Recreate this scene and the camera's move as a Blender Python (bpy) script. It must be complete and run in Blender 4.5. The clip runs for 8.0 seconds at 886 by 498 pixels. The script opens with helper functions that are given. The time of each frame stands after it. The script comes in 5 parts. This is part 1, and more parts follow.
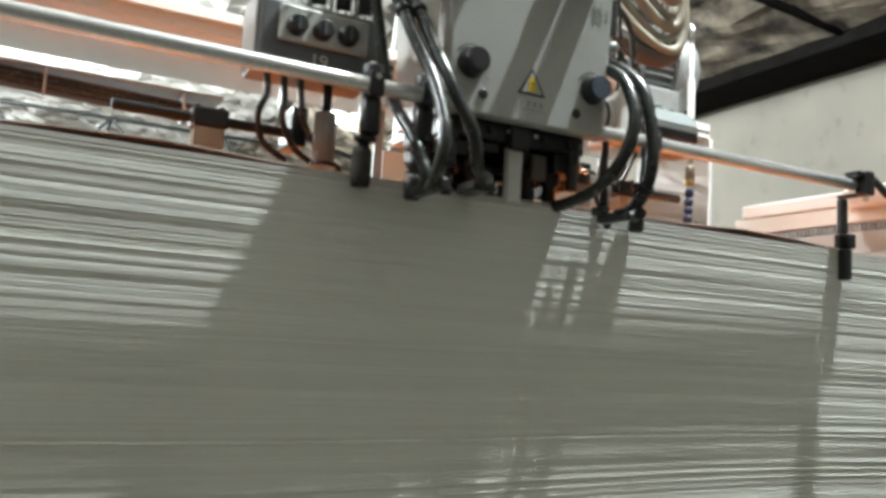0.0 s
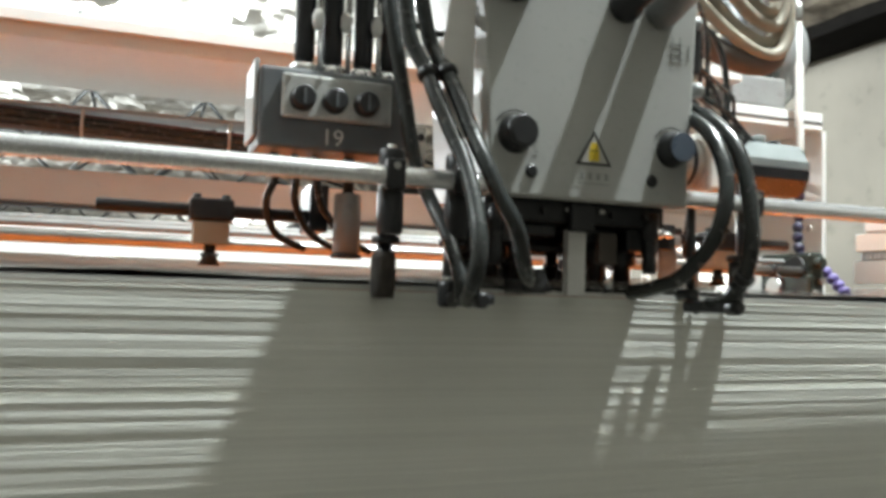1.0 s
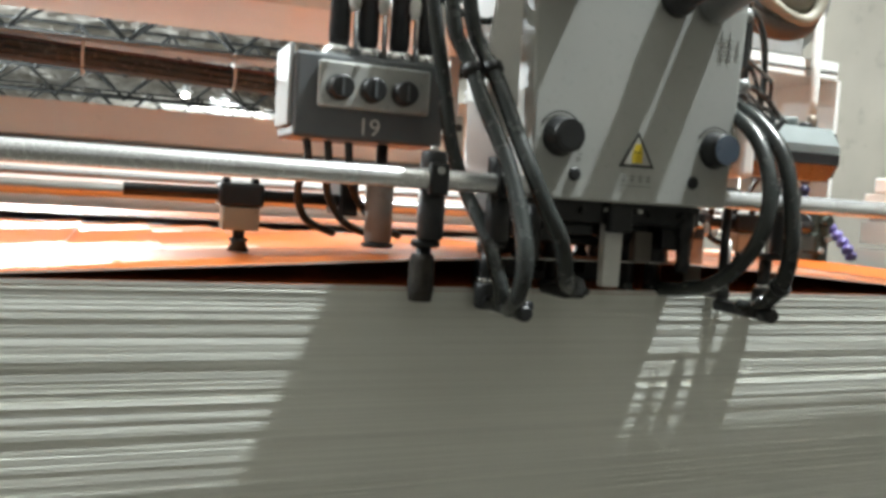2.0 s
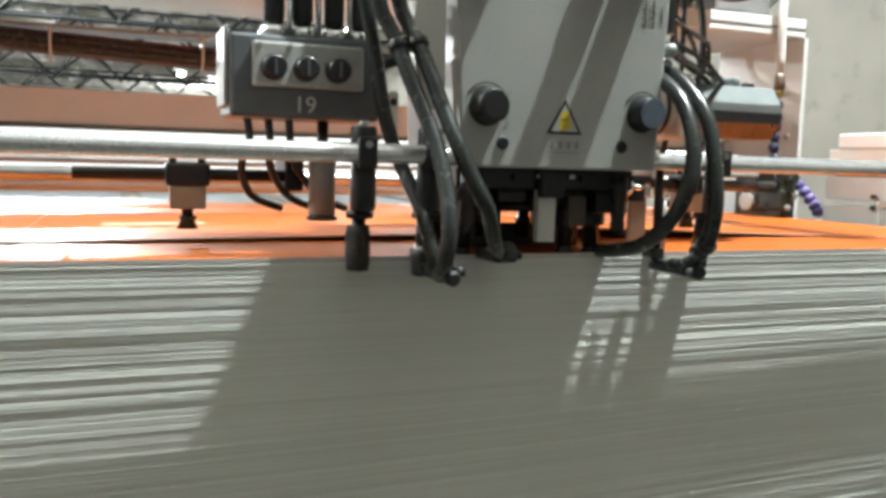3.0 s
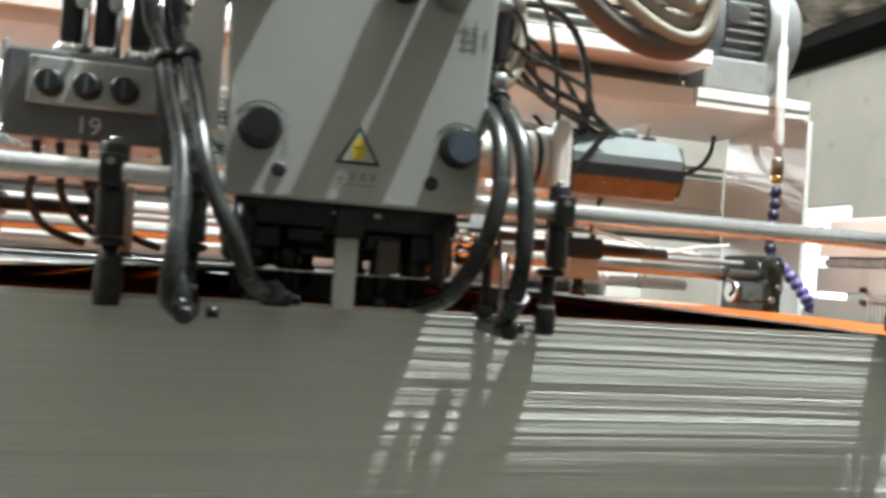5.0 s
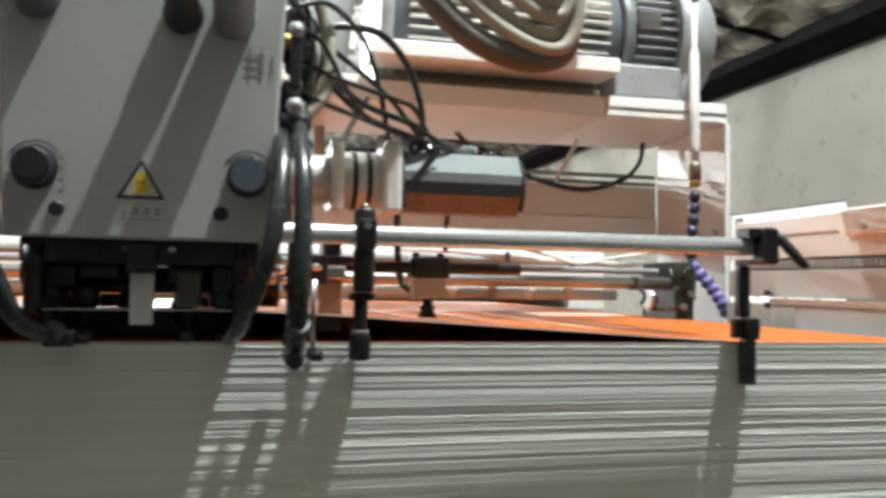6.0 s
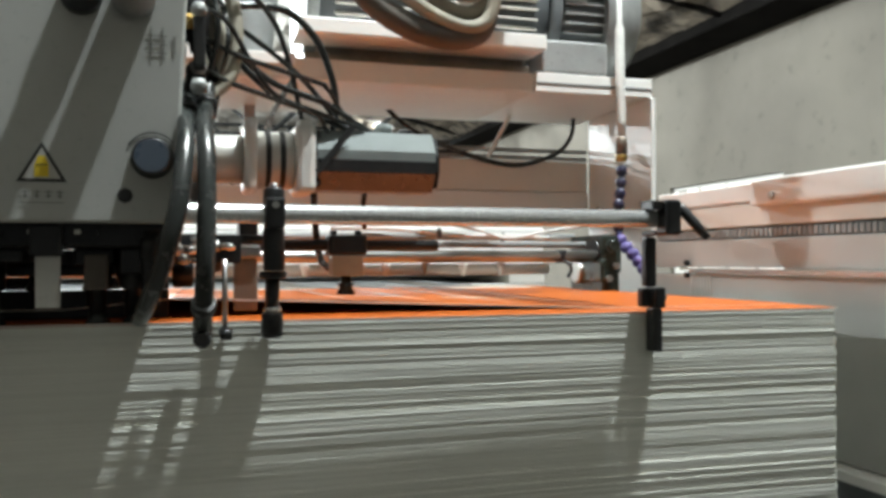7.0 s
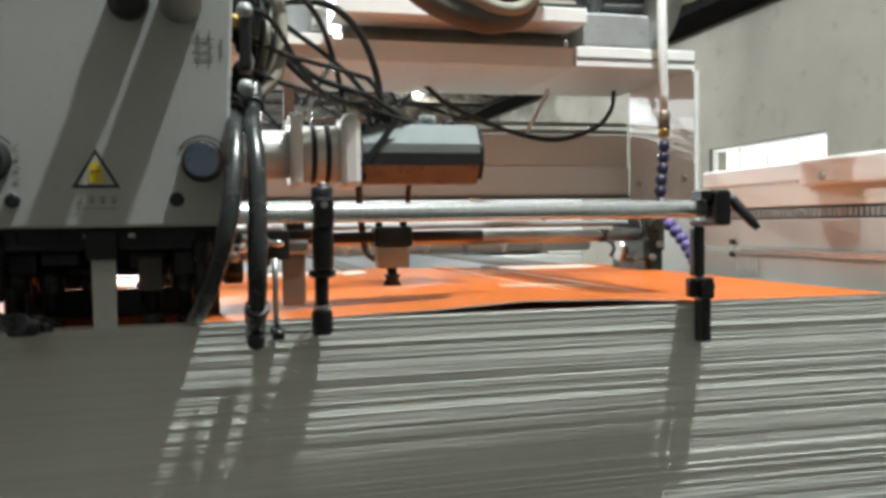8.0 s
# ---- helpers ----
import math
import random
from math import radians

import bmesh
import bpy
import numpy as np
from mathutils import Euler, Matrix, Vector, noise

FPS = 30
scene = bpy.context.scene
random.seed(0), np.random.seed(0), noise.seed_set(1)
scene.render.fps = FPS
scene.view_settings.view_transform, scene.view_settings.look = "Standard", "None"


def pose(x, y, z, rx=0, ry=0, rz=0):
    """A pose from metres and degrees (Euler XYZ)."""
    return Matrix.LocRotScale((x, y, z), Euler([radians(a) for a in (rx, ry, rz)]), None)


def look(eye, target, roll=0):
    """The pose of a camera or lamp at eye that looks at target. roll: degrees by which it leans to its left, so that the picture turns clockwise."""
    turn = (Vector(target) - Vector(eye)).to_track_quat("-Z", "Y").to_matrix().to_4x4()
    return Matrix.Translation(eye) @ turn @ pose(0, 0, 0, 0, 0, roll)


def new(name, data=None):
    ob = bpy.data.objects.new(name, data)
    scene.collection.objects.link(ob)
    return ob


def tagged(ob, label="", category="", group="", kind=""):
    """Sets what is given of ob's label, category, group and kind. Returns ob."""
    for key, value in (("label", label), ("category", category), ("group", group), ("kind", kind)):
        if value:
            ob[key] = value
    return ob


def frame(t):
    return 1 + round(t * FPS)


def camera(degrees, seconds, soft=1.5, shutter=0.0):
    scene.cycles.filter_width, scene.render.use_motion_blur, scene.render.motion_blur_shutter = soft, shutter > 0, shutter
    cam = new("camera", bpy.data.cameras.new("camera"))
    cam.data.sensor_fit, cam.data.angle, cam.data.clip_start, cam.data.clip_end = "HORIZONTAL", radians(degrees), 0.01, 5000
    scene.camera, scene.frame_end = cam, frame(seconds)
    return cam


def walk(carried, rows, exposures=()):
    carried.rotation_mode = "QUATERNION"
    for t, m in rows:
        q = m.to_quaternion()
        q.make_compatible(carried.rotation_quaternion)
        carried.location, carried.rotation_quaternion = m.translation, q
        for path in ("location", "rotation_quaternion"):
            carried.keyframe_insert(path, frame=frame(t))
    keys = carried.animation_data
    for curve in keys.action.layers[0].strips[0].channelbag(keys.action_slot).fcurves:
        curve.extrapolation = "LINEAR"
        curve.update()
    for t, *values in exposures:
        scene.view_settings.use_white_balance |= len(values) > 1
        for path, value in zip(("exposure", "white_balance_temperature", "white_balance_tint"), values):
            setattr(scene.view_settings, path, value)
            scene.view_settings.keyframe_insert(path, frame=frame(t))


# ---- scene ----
cam = camera(55.96, 8.0, soft=3.4, shutter=0.5)
# seconds, x, y, z and turn of the hand-held camera
ROWS = [
    (0.0, -0.6086, -0.9961, 1.2242, 96.385, -3.450, -26.783),
    (0.5, -0.5064, -0.9442, 1.2854, 95.142, -2.285, -25.214),
    (1.0, -0.4755, -0.8471, 1.4245, 93.214, -1.769, -19.875),
    (1.5, -0.5138, -0.7855, 1.5030, 89.231, -2.494, -20.305),
    (1.7, -0.5411, -0.7930, 1.5236, 88.046, -3.464, -21.225),
    (2.8, -0.4845, -0.8656, 1.5397, 83.660, -2.171, -20.718),
    (3.0, -0.4743, -0.8738, 1.5390, 84.220, -1.485, -20.927),
    (3.5, -0.4346, -0.8692, 1.5228, 86.321, -1.952, -19.881),
    (4.0, -0.4309, -0.8588, 1.5253, 84.922, -4.011, -19.775),
    (4.2, -0.4059, -0.8542, 1.5004, 86.604, -5.104, -20.508),
    (5.3, -0.0197, -0.8575, 1.4807, 91.748, -3.039, -12.447),
    (5.5, 0.0233, -0.8540, 1.4872, 92.021, -2.253, -12.346),
    (6.0, 0.1020, -0.8989, 1.4988, 92.335, -1.057, -13.468),
    (6.5, 0.1405, -0.9208, 1.4993, 91.197, 0.340, -16.073),
    (7.0, 0.1437, -0.9276, 1.4975, 90.802, 0.173, -16.715),
    (7.5, 0.1418, -0.9337, 1.4952, 89.820, 0.327, -15.393),
    (8.0, 0.1300, -0.9246, 1.5354, 88.280, 0.877, -14.332),
]
EXPOSURE = 0.29
walk(cam, [(t, pose(x, y, z, rx, ry, rz)) for t, x, y, z, rx, ry, rz in ROWS], [(0.0, EXPOSURE), (4.2, EXPOSURE), (5.4, EXPOSURE - 0.04), (6.2, EXPOSURE - 0.44), (7.0, EXPOSURE - 0.6), (8.0, EXPOSURE - 0.54)])

# ---- light: the key high-bay lamp, and added fill lamps under the hall's roof ----
world = bpy.data.worlds.new("world")
scene.world = world
world.use_nodes = True
world.node_tree.nodes["Background"].inputs[0].default_value = (0.75, 0.82, 0.9, 1)
world.node_tree.nodes["Background"].inputs[1].default_value = 0.05

# First: key lamp. The rest: unseen, added to brighten wall, roof and guard.
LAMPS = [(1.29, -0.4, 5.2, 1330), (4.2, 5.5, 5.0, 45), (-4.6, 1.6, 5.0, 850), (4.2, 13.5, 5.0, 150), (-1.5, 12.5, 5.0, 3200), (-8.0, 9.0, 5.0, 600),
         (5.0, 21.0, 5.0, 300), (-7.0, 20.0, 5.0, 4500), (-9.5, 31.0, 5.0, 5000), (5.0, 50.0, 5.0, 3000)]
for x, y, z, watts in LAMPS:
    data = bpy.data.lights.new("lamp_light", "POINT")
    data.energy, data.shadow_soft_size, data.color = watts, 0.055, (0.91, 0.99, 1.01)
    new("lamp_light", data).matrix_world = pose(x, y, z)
# soft fill panel added behind the camera, in an unseen opening of the wall
fill_area = bpy.data.lights.new("door_daylight", "AREA")
fill_area.shape, fill_area.size, fill_area.size_y, fill_area.energy, fill_area.color = "RECTANGLE", 6.0, 3.8, 5, (1.0, 0.99, 0.93)
new("door_daylight", fill_area).matrix_world = look((-2.0, -8.95, 2.0), (-2.0, 0, 2.0))


# ---- materials ----
def material(name, color, rough=0.5, metal=0.0, vary=0.15, scale=8.0, bump=0.1, bump_scale=60.0, second=None, dirt=0.0, spec=0.5, emit=0.0, coat=0.0):
    m = bpy.data.materials.new(name)
    m.use_nodes = True
    t = m.node_tree
    p = t.nodes["Principled BSDF"]
    co = t.nodes.new("ShaderNodeTexCoord")
    info = t.nodes.new("ShaderNodeObjectInfo")
    shift = t.nodes.new("ShaderNodeVectorMath")
    t.links.new(co.outputs["Object"], shift.inputs[0])
    spread = t.nodes.new("ShaderNodeMath")
    spread.operation = "MULTIPLY"
    spread.inputs[1].default_value = 13.0
    t.links.new(info.outputs["Random"], spread.inputs[0])
    t.links.new(spread.outputs[0], shift.inputs[1])
    big = t.nodes.new("ShaderNodeTexNoise")
    big.inputs["Scale"].default_value, big.inputs["Detail"].default_value = scale, 5
    t.links.new(shift.outputs[0], big.inputs["Vector"])
    fine = t.nodes.new("ShaderNodeTexNoise")
    fine.inputs["Scale"].default_value, fine.inputs["Detail"].default_value = bump_scale, 3
    t.links.new(shift.outputs[0], fine.inputs["Vector"])
    ramp = t.nodes.new("ShaderNodeValToRGB")
    c = color
    d = second or tuple(v * (1 - vary) for v in c)
    ramp.color_ramp.elements[0].position, ramp.color_ramp.elements[1].position = 0.35, 0.68
    ramp.color_ramp.elements[0].color, ramp.color_ramp.elements[1].color = (*d, 1), (*c, 1)
    t.links.new(big.outputs["Fac"], ramp.inputs["Fac"])
    out = ramp.outputs["Color"]
    if dirt:
        spots = t.nodes.new("ShaderNodeValToRGB")
        spots.color_ramp.elements[0].position, spots.color_ramp.elements[1].position = 0.6, 0.75
        t.links.new(fine.outputs["Fac"], spots.inputs["Fac"])
        amount = t.nodes.new("ShaderNodeMath")
        amount.operation = "MULTIPLY"
        amount.inputs[1].default_value = dirt
        t.links.new(spots.outputs["Color"], amount.inputs[0])
        mix = t.nodes.new("ShaderNodeMix")
        mix.data_type = "RGBA"
        mix.inputs["B"].default_value = (0.06, 0.055, 0.045, 1)
        t.links.new(amount.outputs[0], mix.inputs["Factor"])
        t.links.new(out, mix.inputs["A"])
        out = mix.outputs["Result"]
    t.links.new(out, p.inputs["Base Color"])
    p.inputs["Metallic"].default_value = metal
    p.inputs["Specular IOR Level"].default_value = spec
    p.inputs["Coat Weight"].default_value = coat
    r = t.nodes.new("ShaderNodeMapRange")
    r.inputs["To Min"].default_value, r.inputs["To Max"].default_value = max(0.02, rough - 0.1), min(1, rough + 0.1)
    t.links.new(fine.outputs["Fac"], r.inputs["Value"])
    t.links.new(r.outputs[0], p.inputs["Roughness"])
    if bump:
        b = t.nodes.new("ShaderNodeBump")
        b.inputs["Strength"].default_value, b.inputs["Distance"].default_value = bump, 0.002
        t.links.new(fine.outputs["Fac"], b.inputs["Height"])
        t.links.new(b.outputs["Normal"], p.inputs["Normal"])
    if emit:
        p.inputs["Emission Color"].default_value, p.inputs["Emission Strength"].default_value = (*color, 1), emit
    return m


GREY_PAINT = material("grey_paint", (0.47, 0.48, 0.45), 0.38, 0, 0.12, 5, 0.05, 120, dirt=0.12)
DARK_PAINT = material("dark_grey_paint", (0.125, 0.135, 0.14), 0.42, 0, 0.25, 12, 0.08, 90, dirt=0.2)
PLATE = material("plate_grey", (0.52, 0.53, 0.5), 0.35, 0.3, 0.2, 20, 0.05, 150, dirt=0.3)
BLACK = material("black_plastic", (0.018, 0.019, 0.02), 0.4, 0, 0.4, 25, 0.08, 140)
GLOSS_BLACK = material("gloss_black", (0.03, 0.03, 0.032), 0.18, 0.2, 0.3, 25, 0.03, 140)
BLACK_METAL = material("black_steel", (0.022, 0.023, 0.024), 0.33, 0.3, 0.5, 30, 0.1, 120)
RUBBER = material("black_hose", (0.034, 0.038, 0.036), 0.25, 0, 0.4, 14, 0.05, 80)
PALE_HOSE = material("pale_hose", (0.35, 0.32, 0.25), 0.62, 0, 0.25, 14, 0.1, 80, dirt=0.25)
CHROME = material("chrome", (0.9, 0.91, 0.9), 0.17, 1.0, 0.06, 6, 0.0, 40)
BAR_STEEL = material("satin_bar_steel", (0.8, 0.81, 0.8), 0.25, 0.65, 0.06, 6, 0.0, 900)
STEEL = material("steel", (0.5, 0.5, 0.48), 0.32, 1.0, 0.2, 18, 0.06, 150)
BELLY = material("dark_bare_metal", (0.12, 0.115, 0.11), 0.3, 0.9, 0.2, 18, 0.05, 120)
BROWN_STEEL = material("brown_steel", (0.3, 0.25, 0.2), 0.45, 0.6, 0.3, 18, 0.1, 90)
SUCKER_BLOCK = material("sucker_block", (0.42, 0.38, 0.29), 0.45, 0.2, 0.2, 20, 0.05, 100, dirt=0.2)
CAST = material("cast_aluminium", (0.66, 0.65, 0.6), 0.42, 0.35, 0.2, 16, 0.15, 70, dirt=0.15)
BRASS = material("brass", (0.62, 0.42, 0.14), 0.3, 1.0, 0.2, 30, 0.03, 100)
WHITE_PAINT = material("white_paint", (0.8, 0.79, 0.75), 0.4, 0, 0.06, 4, 0.04, 60, dirt=0.06)
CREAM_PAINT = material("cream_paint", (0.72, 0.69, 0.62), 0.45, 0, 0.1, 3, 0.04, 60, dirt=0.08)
WHITE_PLASTIC = material("white_plastic", (0.72, 0.72, 0.68), 0.5, 0, 0.12, 30, 0.03, 100, dirt=0.15)
MOTOR_GREY = material("motor_grey", (0.33, 0.34, 0.33), 0.5, 0.2, 0.2, 10, 0.1, 100, dirt=0.3)
SERVO_GREY = material("servo_grey", (0.2, 0.225, 0.22), 0.75, 0.0, 0.15, 16, 0.05, 120)
DARK_HOSE = material("brown_hose", (0.105, 0.088, 0.07), 0.6, 0, 0.3, 14, 0.1, 80, dirt=0.2)
OILY = material("oily_green_steel", (0.035, 0.05, 0.04), 0.3, 0.3, 0.6, 30, 0.3, 60, dirt=0.4)
PURPLE = material("purple_plastic", (0.16, 0.13, 0.34), 0.3, 0, 0.3, 30, 0.02, 100)
# Blue-grey is a reflection on the right knob's black face, put into colour.
KNOB_SHEEN = material("knob_face", (0.09, 0.115, 0.15), 0.3, 0, 0.15, 30, 0.02, 100)
NAVY = material("navy_plastic", (0.025, 0.025, 0.06), 0.3, 0, 0.3, 30, 0.02, 100)
YELLOW = material("yellow_print", (0.75, 0.55, 0.03), 0.5, 0, 0.1, 40, 0, 100)
INK = material("black_print", (0.03, 0.03, 0.028), 0.5, 0, 0.1, 40, 0, 100)
GREY_INK = material("grey_print", (0.24, 0.24, 0.22), 0.5, 0, 0.2, 40, 0, 100)
CHALK = material("chalk", (0.75, 0.76, 0.72), 0.9, 0, 0.3, 90, 0.2, 200)
FELT = material("brush_bristle", (0.05, 0.042, 0.034), 0.9, 0, 0.5, 60, 0.6, 400)
CONCRETE = material("plaster_wall", (0.245, 0.225, 0.188), 0.85, 0, 0.2, 0.8, 0.35, 5, dirt=0.28)
FLOOR = material("concrete_floor", (0.06, 0.052, 0.04), 0.6, 0, 0.25, 0.7, 0.2, 20)
FOIL = material("roof_insulation", (0.75, 0.74, 0.7), 0.5, 0.1, 0.65, 2.2, 1.0, 11, second=(0.38, 0.36, 0.32))
LINING = material("dark_roof_lining", (0.24, 0.2, 0.15), 0.75, 0.0, 0.65, 3.4, 1.0, 16, second=(0.022, 0.017, 0.012), dirt=0.5)
ROOF_DARK = material("dark_roof_steel", (0.009, 0.008, 0.007), 0.9, 0.0, 0.5, 4, 0.2, 30, spec=0.05)
TRUSS = material("truss_steel", (0.028, 0.03, 0.03), 0.5, 0.3, 0.3, 8, 0.1, 40)
CABLE_RED = material("red_cable", (0.22, 0.075, 0.06), 0.5, 0, 0.3, 12, 0.05, 60)
LAMP_GLOW = material("lamp_glow", (1.0, 0.97, 0.9), 0.5, emit=14.0, bump=0)
DAYLIGHT = material("daylight", (1.0, 0.99, 0.95), 0.5, emit=2.2, bump=0)
GLASS = material("window_glass", (0.95, 0.97, 0.96), 0.02, bump=0)
GLASS.node_tree.nodes["Principled BSDF"].inputs["Transmission Weight"].default_value = 1.0
PANEL_GREY = material("panel_grey", (0.5, 0.49, 0.45), 0.45, 0.1, 0.1, 3, 0.04, 60)
BRUSHED = material("brushed_plate", (0.5, 0.5, 0.47), 0.45, 0.25, 0.15, 5, 0.06, 90)


def paper_edge():
    m = material("paper_edge", (0.62, 0.63, 0.57), 0.8, 0, 0.3, 2.2, 0.0, 300)
    t = m.node_tree
    p = t.nodes["Principled BSDF"]
    info = t.nodes.new("ShaderNodeObjectInfo")
    co = t.nodes.new("ShaderNodeTexCoord")
    mp = t.nodes.new("ShaderNodeMapping")
    mp.inputs["Scale"].default_value = (1.2, 1.0, 900.0)
    t.links.new(co.outputs["Object"], mp.inputs["Vector"])
    n = t.nodes.new("ShaderNodeTexNoise")
    n.inputs["Scale"].default_value, n.inputs["Detail"].default_value = 1.0, 3
    t.links.new(mp.outputs[0], n.inputs["Vector"])
    lines = t.nodes.new("ShaderNodeValToRGB")
    lines.color_ramp.elements[0].position, lines.color_ramp.elements[1].position = 0.3, 0.7
    lines.color_ramp.elements[0].color, lines.color_ramp.elements[1].color = (0.69, 0.695, 0.63, 1), (0.83, 0.84, 0.77, 1)
    t.links.new(n.outputs["Fac"], lines.inputs["Fac"])
    tone = t.nodes.new("ShaderNodeMapRange")
    tone.inputs["To Min"].default_value, tone.inputs["To Max"].default_value = 0.96, 1.035
    t.links.new(info.outputs["Random"], tone.inputs["Value"])
    mul = t.nodes.new("ShaderNodeVectorMath")
    mul.operation = "SCALE"
    t.links.new(lines.outputs["Color"], mul.inputs[0])
    t.links.new(tone.outputs[0], mul.inputs["Scale"])
    t.links.new(mul.outputs[0], p.inputs["Base Color"])
    b = t.nodes.new("ShaderNodeBump")
    b.inputs["Strength"].default_value, b.inputs["Distance"].default_value = 0.22, 0.0012
    t.links.new(n.outputs["Fac"], b.inputs["Height"])
    t.links.new(b.outputs["Normal"], p.inputs["Normal"])
    return m


def printed_sheet():
    """Glossy orange print with pale boxes and brown rounds."""
    m = bpy.data.materials.new("orange_print")
    m.use_nodes = True
    t = m.node_tree
    p = t.nodes["Principled BSDF"]
    p.inputs["Roughness"].default_value = 0.45
    p.inputs["Specular IOR Level"].default_value = 0.12
    co = t.nodes.new("ShaderNodeTexCoord")
    n = t.nodes.new("ShaderNodeTexNoise")
    n.inputs["Scale"].default_value = 3.0
    t.links.new(co.outputs["Object"], n.inputs["Vector"])
    ramp = t.nodes.new("ShaderNodeValToRGB")
    ramp.color_ramp.elements[0].color, ramp.color_ramp.elements[1].color = (0.41, 0.092, 0.014, 1), (0.47, 0.12, 0.022, 1)
    t.links.new(n.outputs["Fac"], ramp.inputs["Fac"])
    out = ramp.outputs["Color"]
    sep = t.nodes.new("ShaderNodeSeparateXYZ")
    t.links.new(co.outputs["Object"], sep.inputs[0])

    def op(kind, a, b):
        q = t.nodes.new("ShaderNodeMath")
        q.operation = kind
        for i, v in enumerate((a, b)):
            if isinstance(v, (int, float)):
                q.inputs[i].default_value = v
            else:
                t.links.new(v, q.inputs[i])
        return q.outputs[0]

    def patch(cx, cy, hx, hy, color, power, amount):
        nonlocal out
        u = op("POWER", op("DIVIDE", op("ABSOLUTE", op("SUBTRACT", sep.outputs[0], cx), 0), hx), power)
        v = op("POWER", op("DIVIDE", op("ABSOLUTE", op("SUBTRACT", sep.outputs[1], cy), 0), hy), power)
        inside = op("MULTIPLY", op("LESS_THAN", op("ADD", u, v), 1.0), amount)
        mix = t.nodes.new("ShaderNodeMix")
        mix.data_type = "RGBA"
        t.links.new(inside, mix.inputs["Factor"])
        t.links.new(out, mix.inputs["A"])
        mix.inputs["B"].default_value = (*color, 1)
        out = mix.outputs["Result"]

    for cx, cy in ((0.62, 0.3), (-0.43, 0.27), (-0.5, 0.75)):
        patch(cx, cy, 0.075, 0.03, (0.5, 0.36, 0.26), 8, 1)
    for cx, cy in ((0.46, 0.45), (-0.45, 0.5), (0.78, 0.6), (-0.8, 0.62)):
        patch(cx, cy, 0.07, 0.1, (0.3, 0.08, 0.03), 2, 0.7)
    for cx in (0.3, 0.85):
        patch(cx, 0.9, 0.12, 0.07, (0.72, 0.6, 0.5), 8, 1)
    t.links.new(out, p.inputs["Base Color"])
    return m


PAPER_EDGE = paper_edge()
PRINT = printed_sheet()
PAPER_WHITE = material("paper_white", (0.78, 0.77, 0.72), 0.6, 0, 0.06, 10, 0, 100)


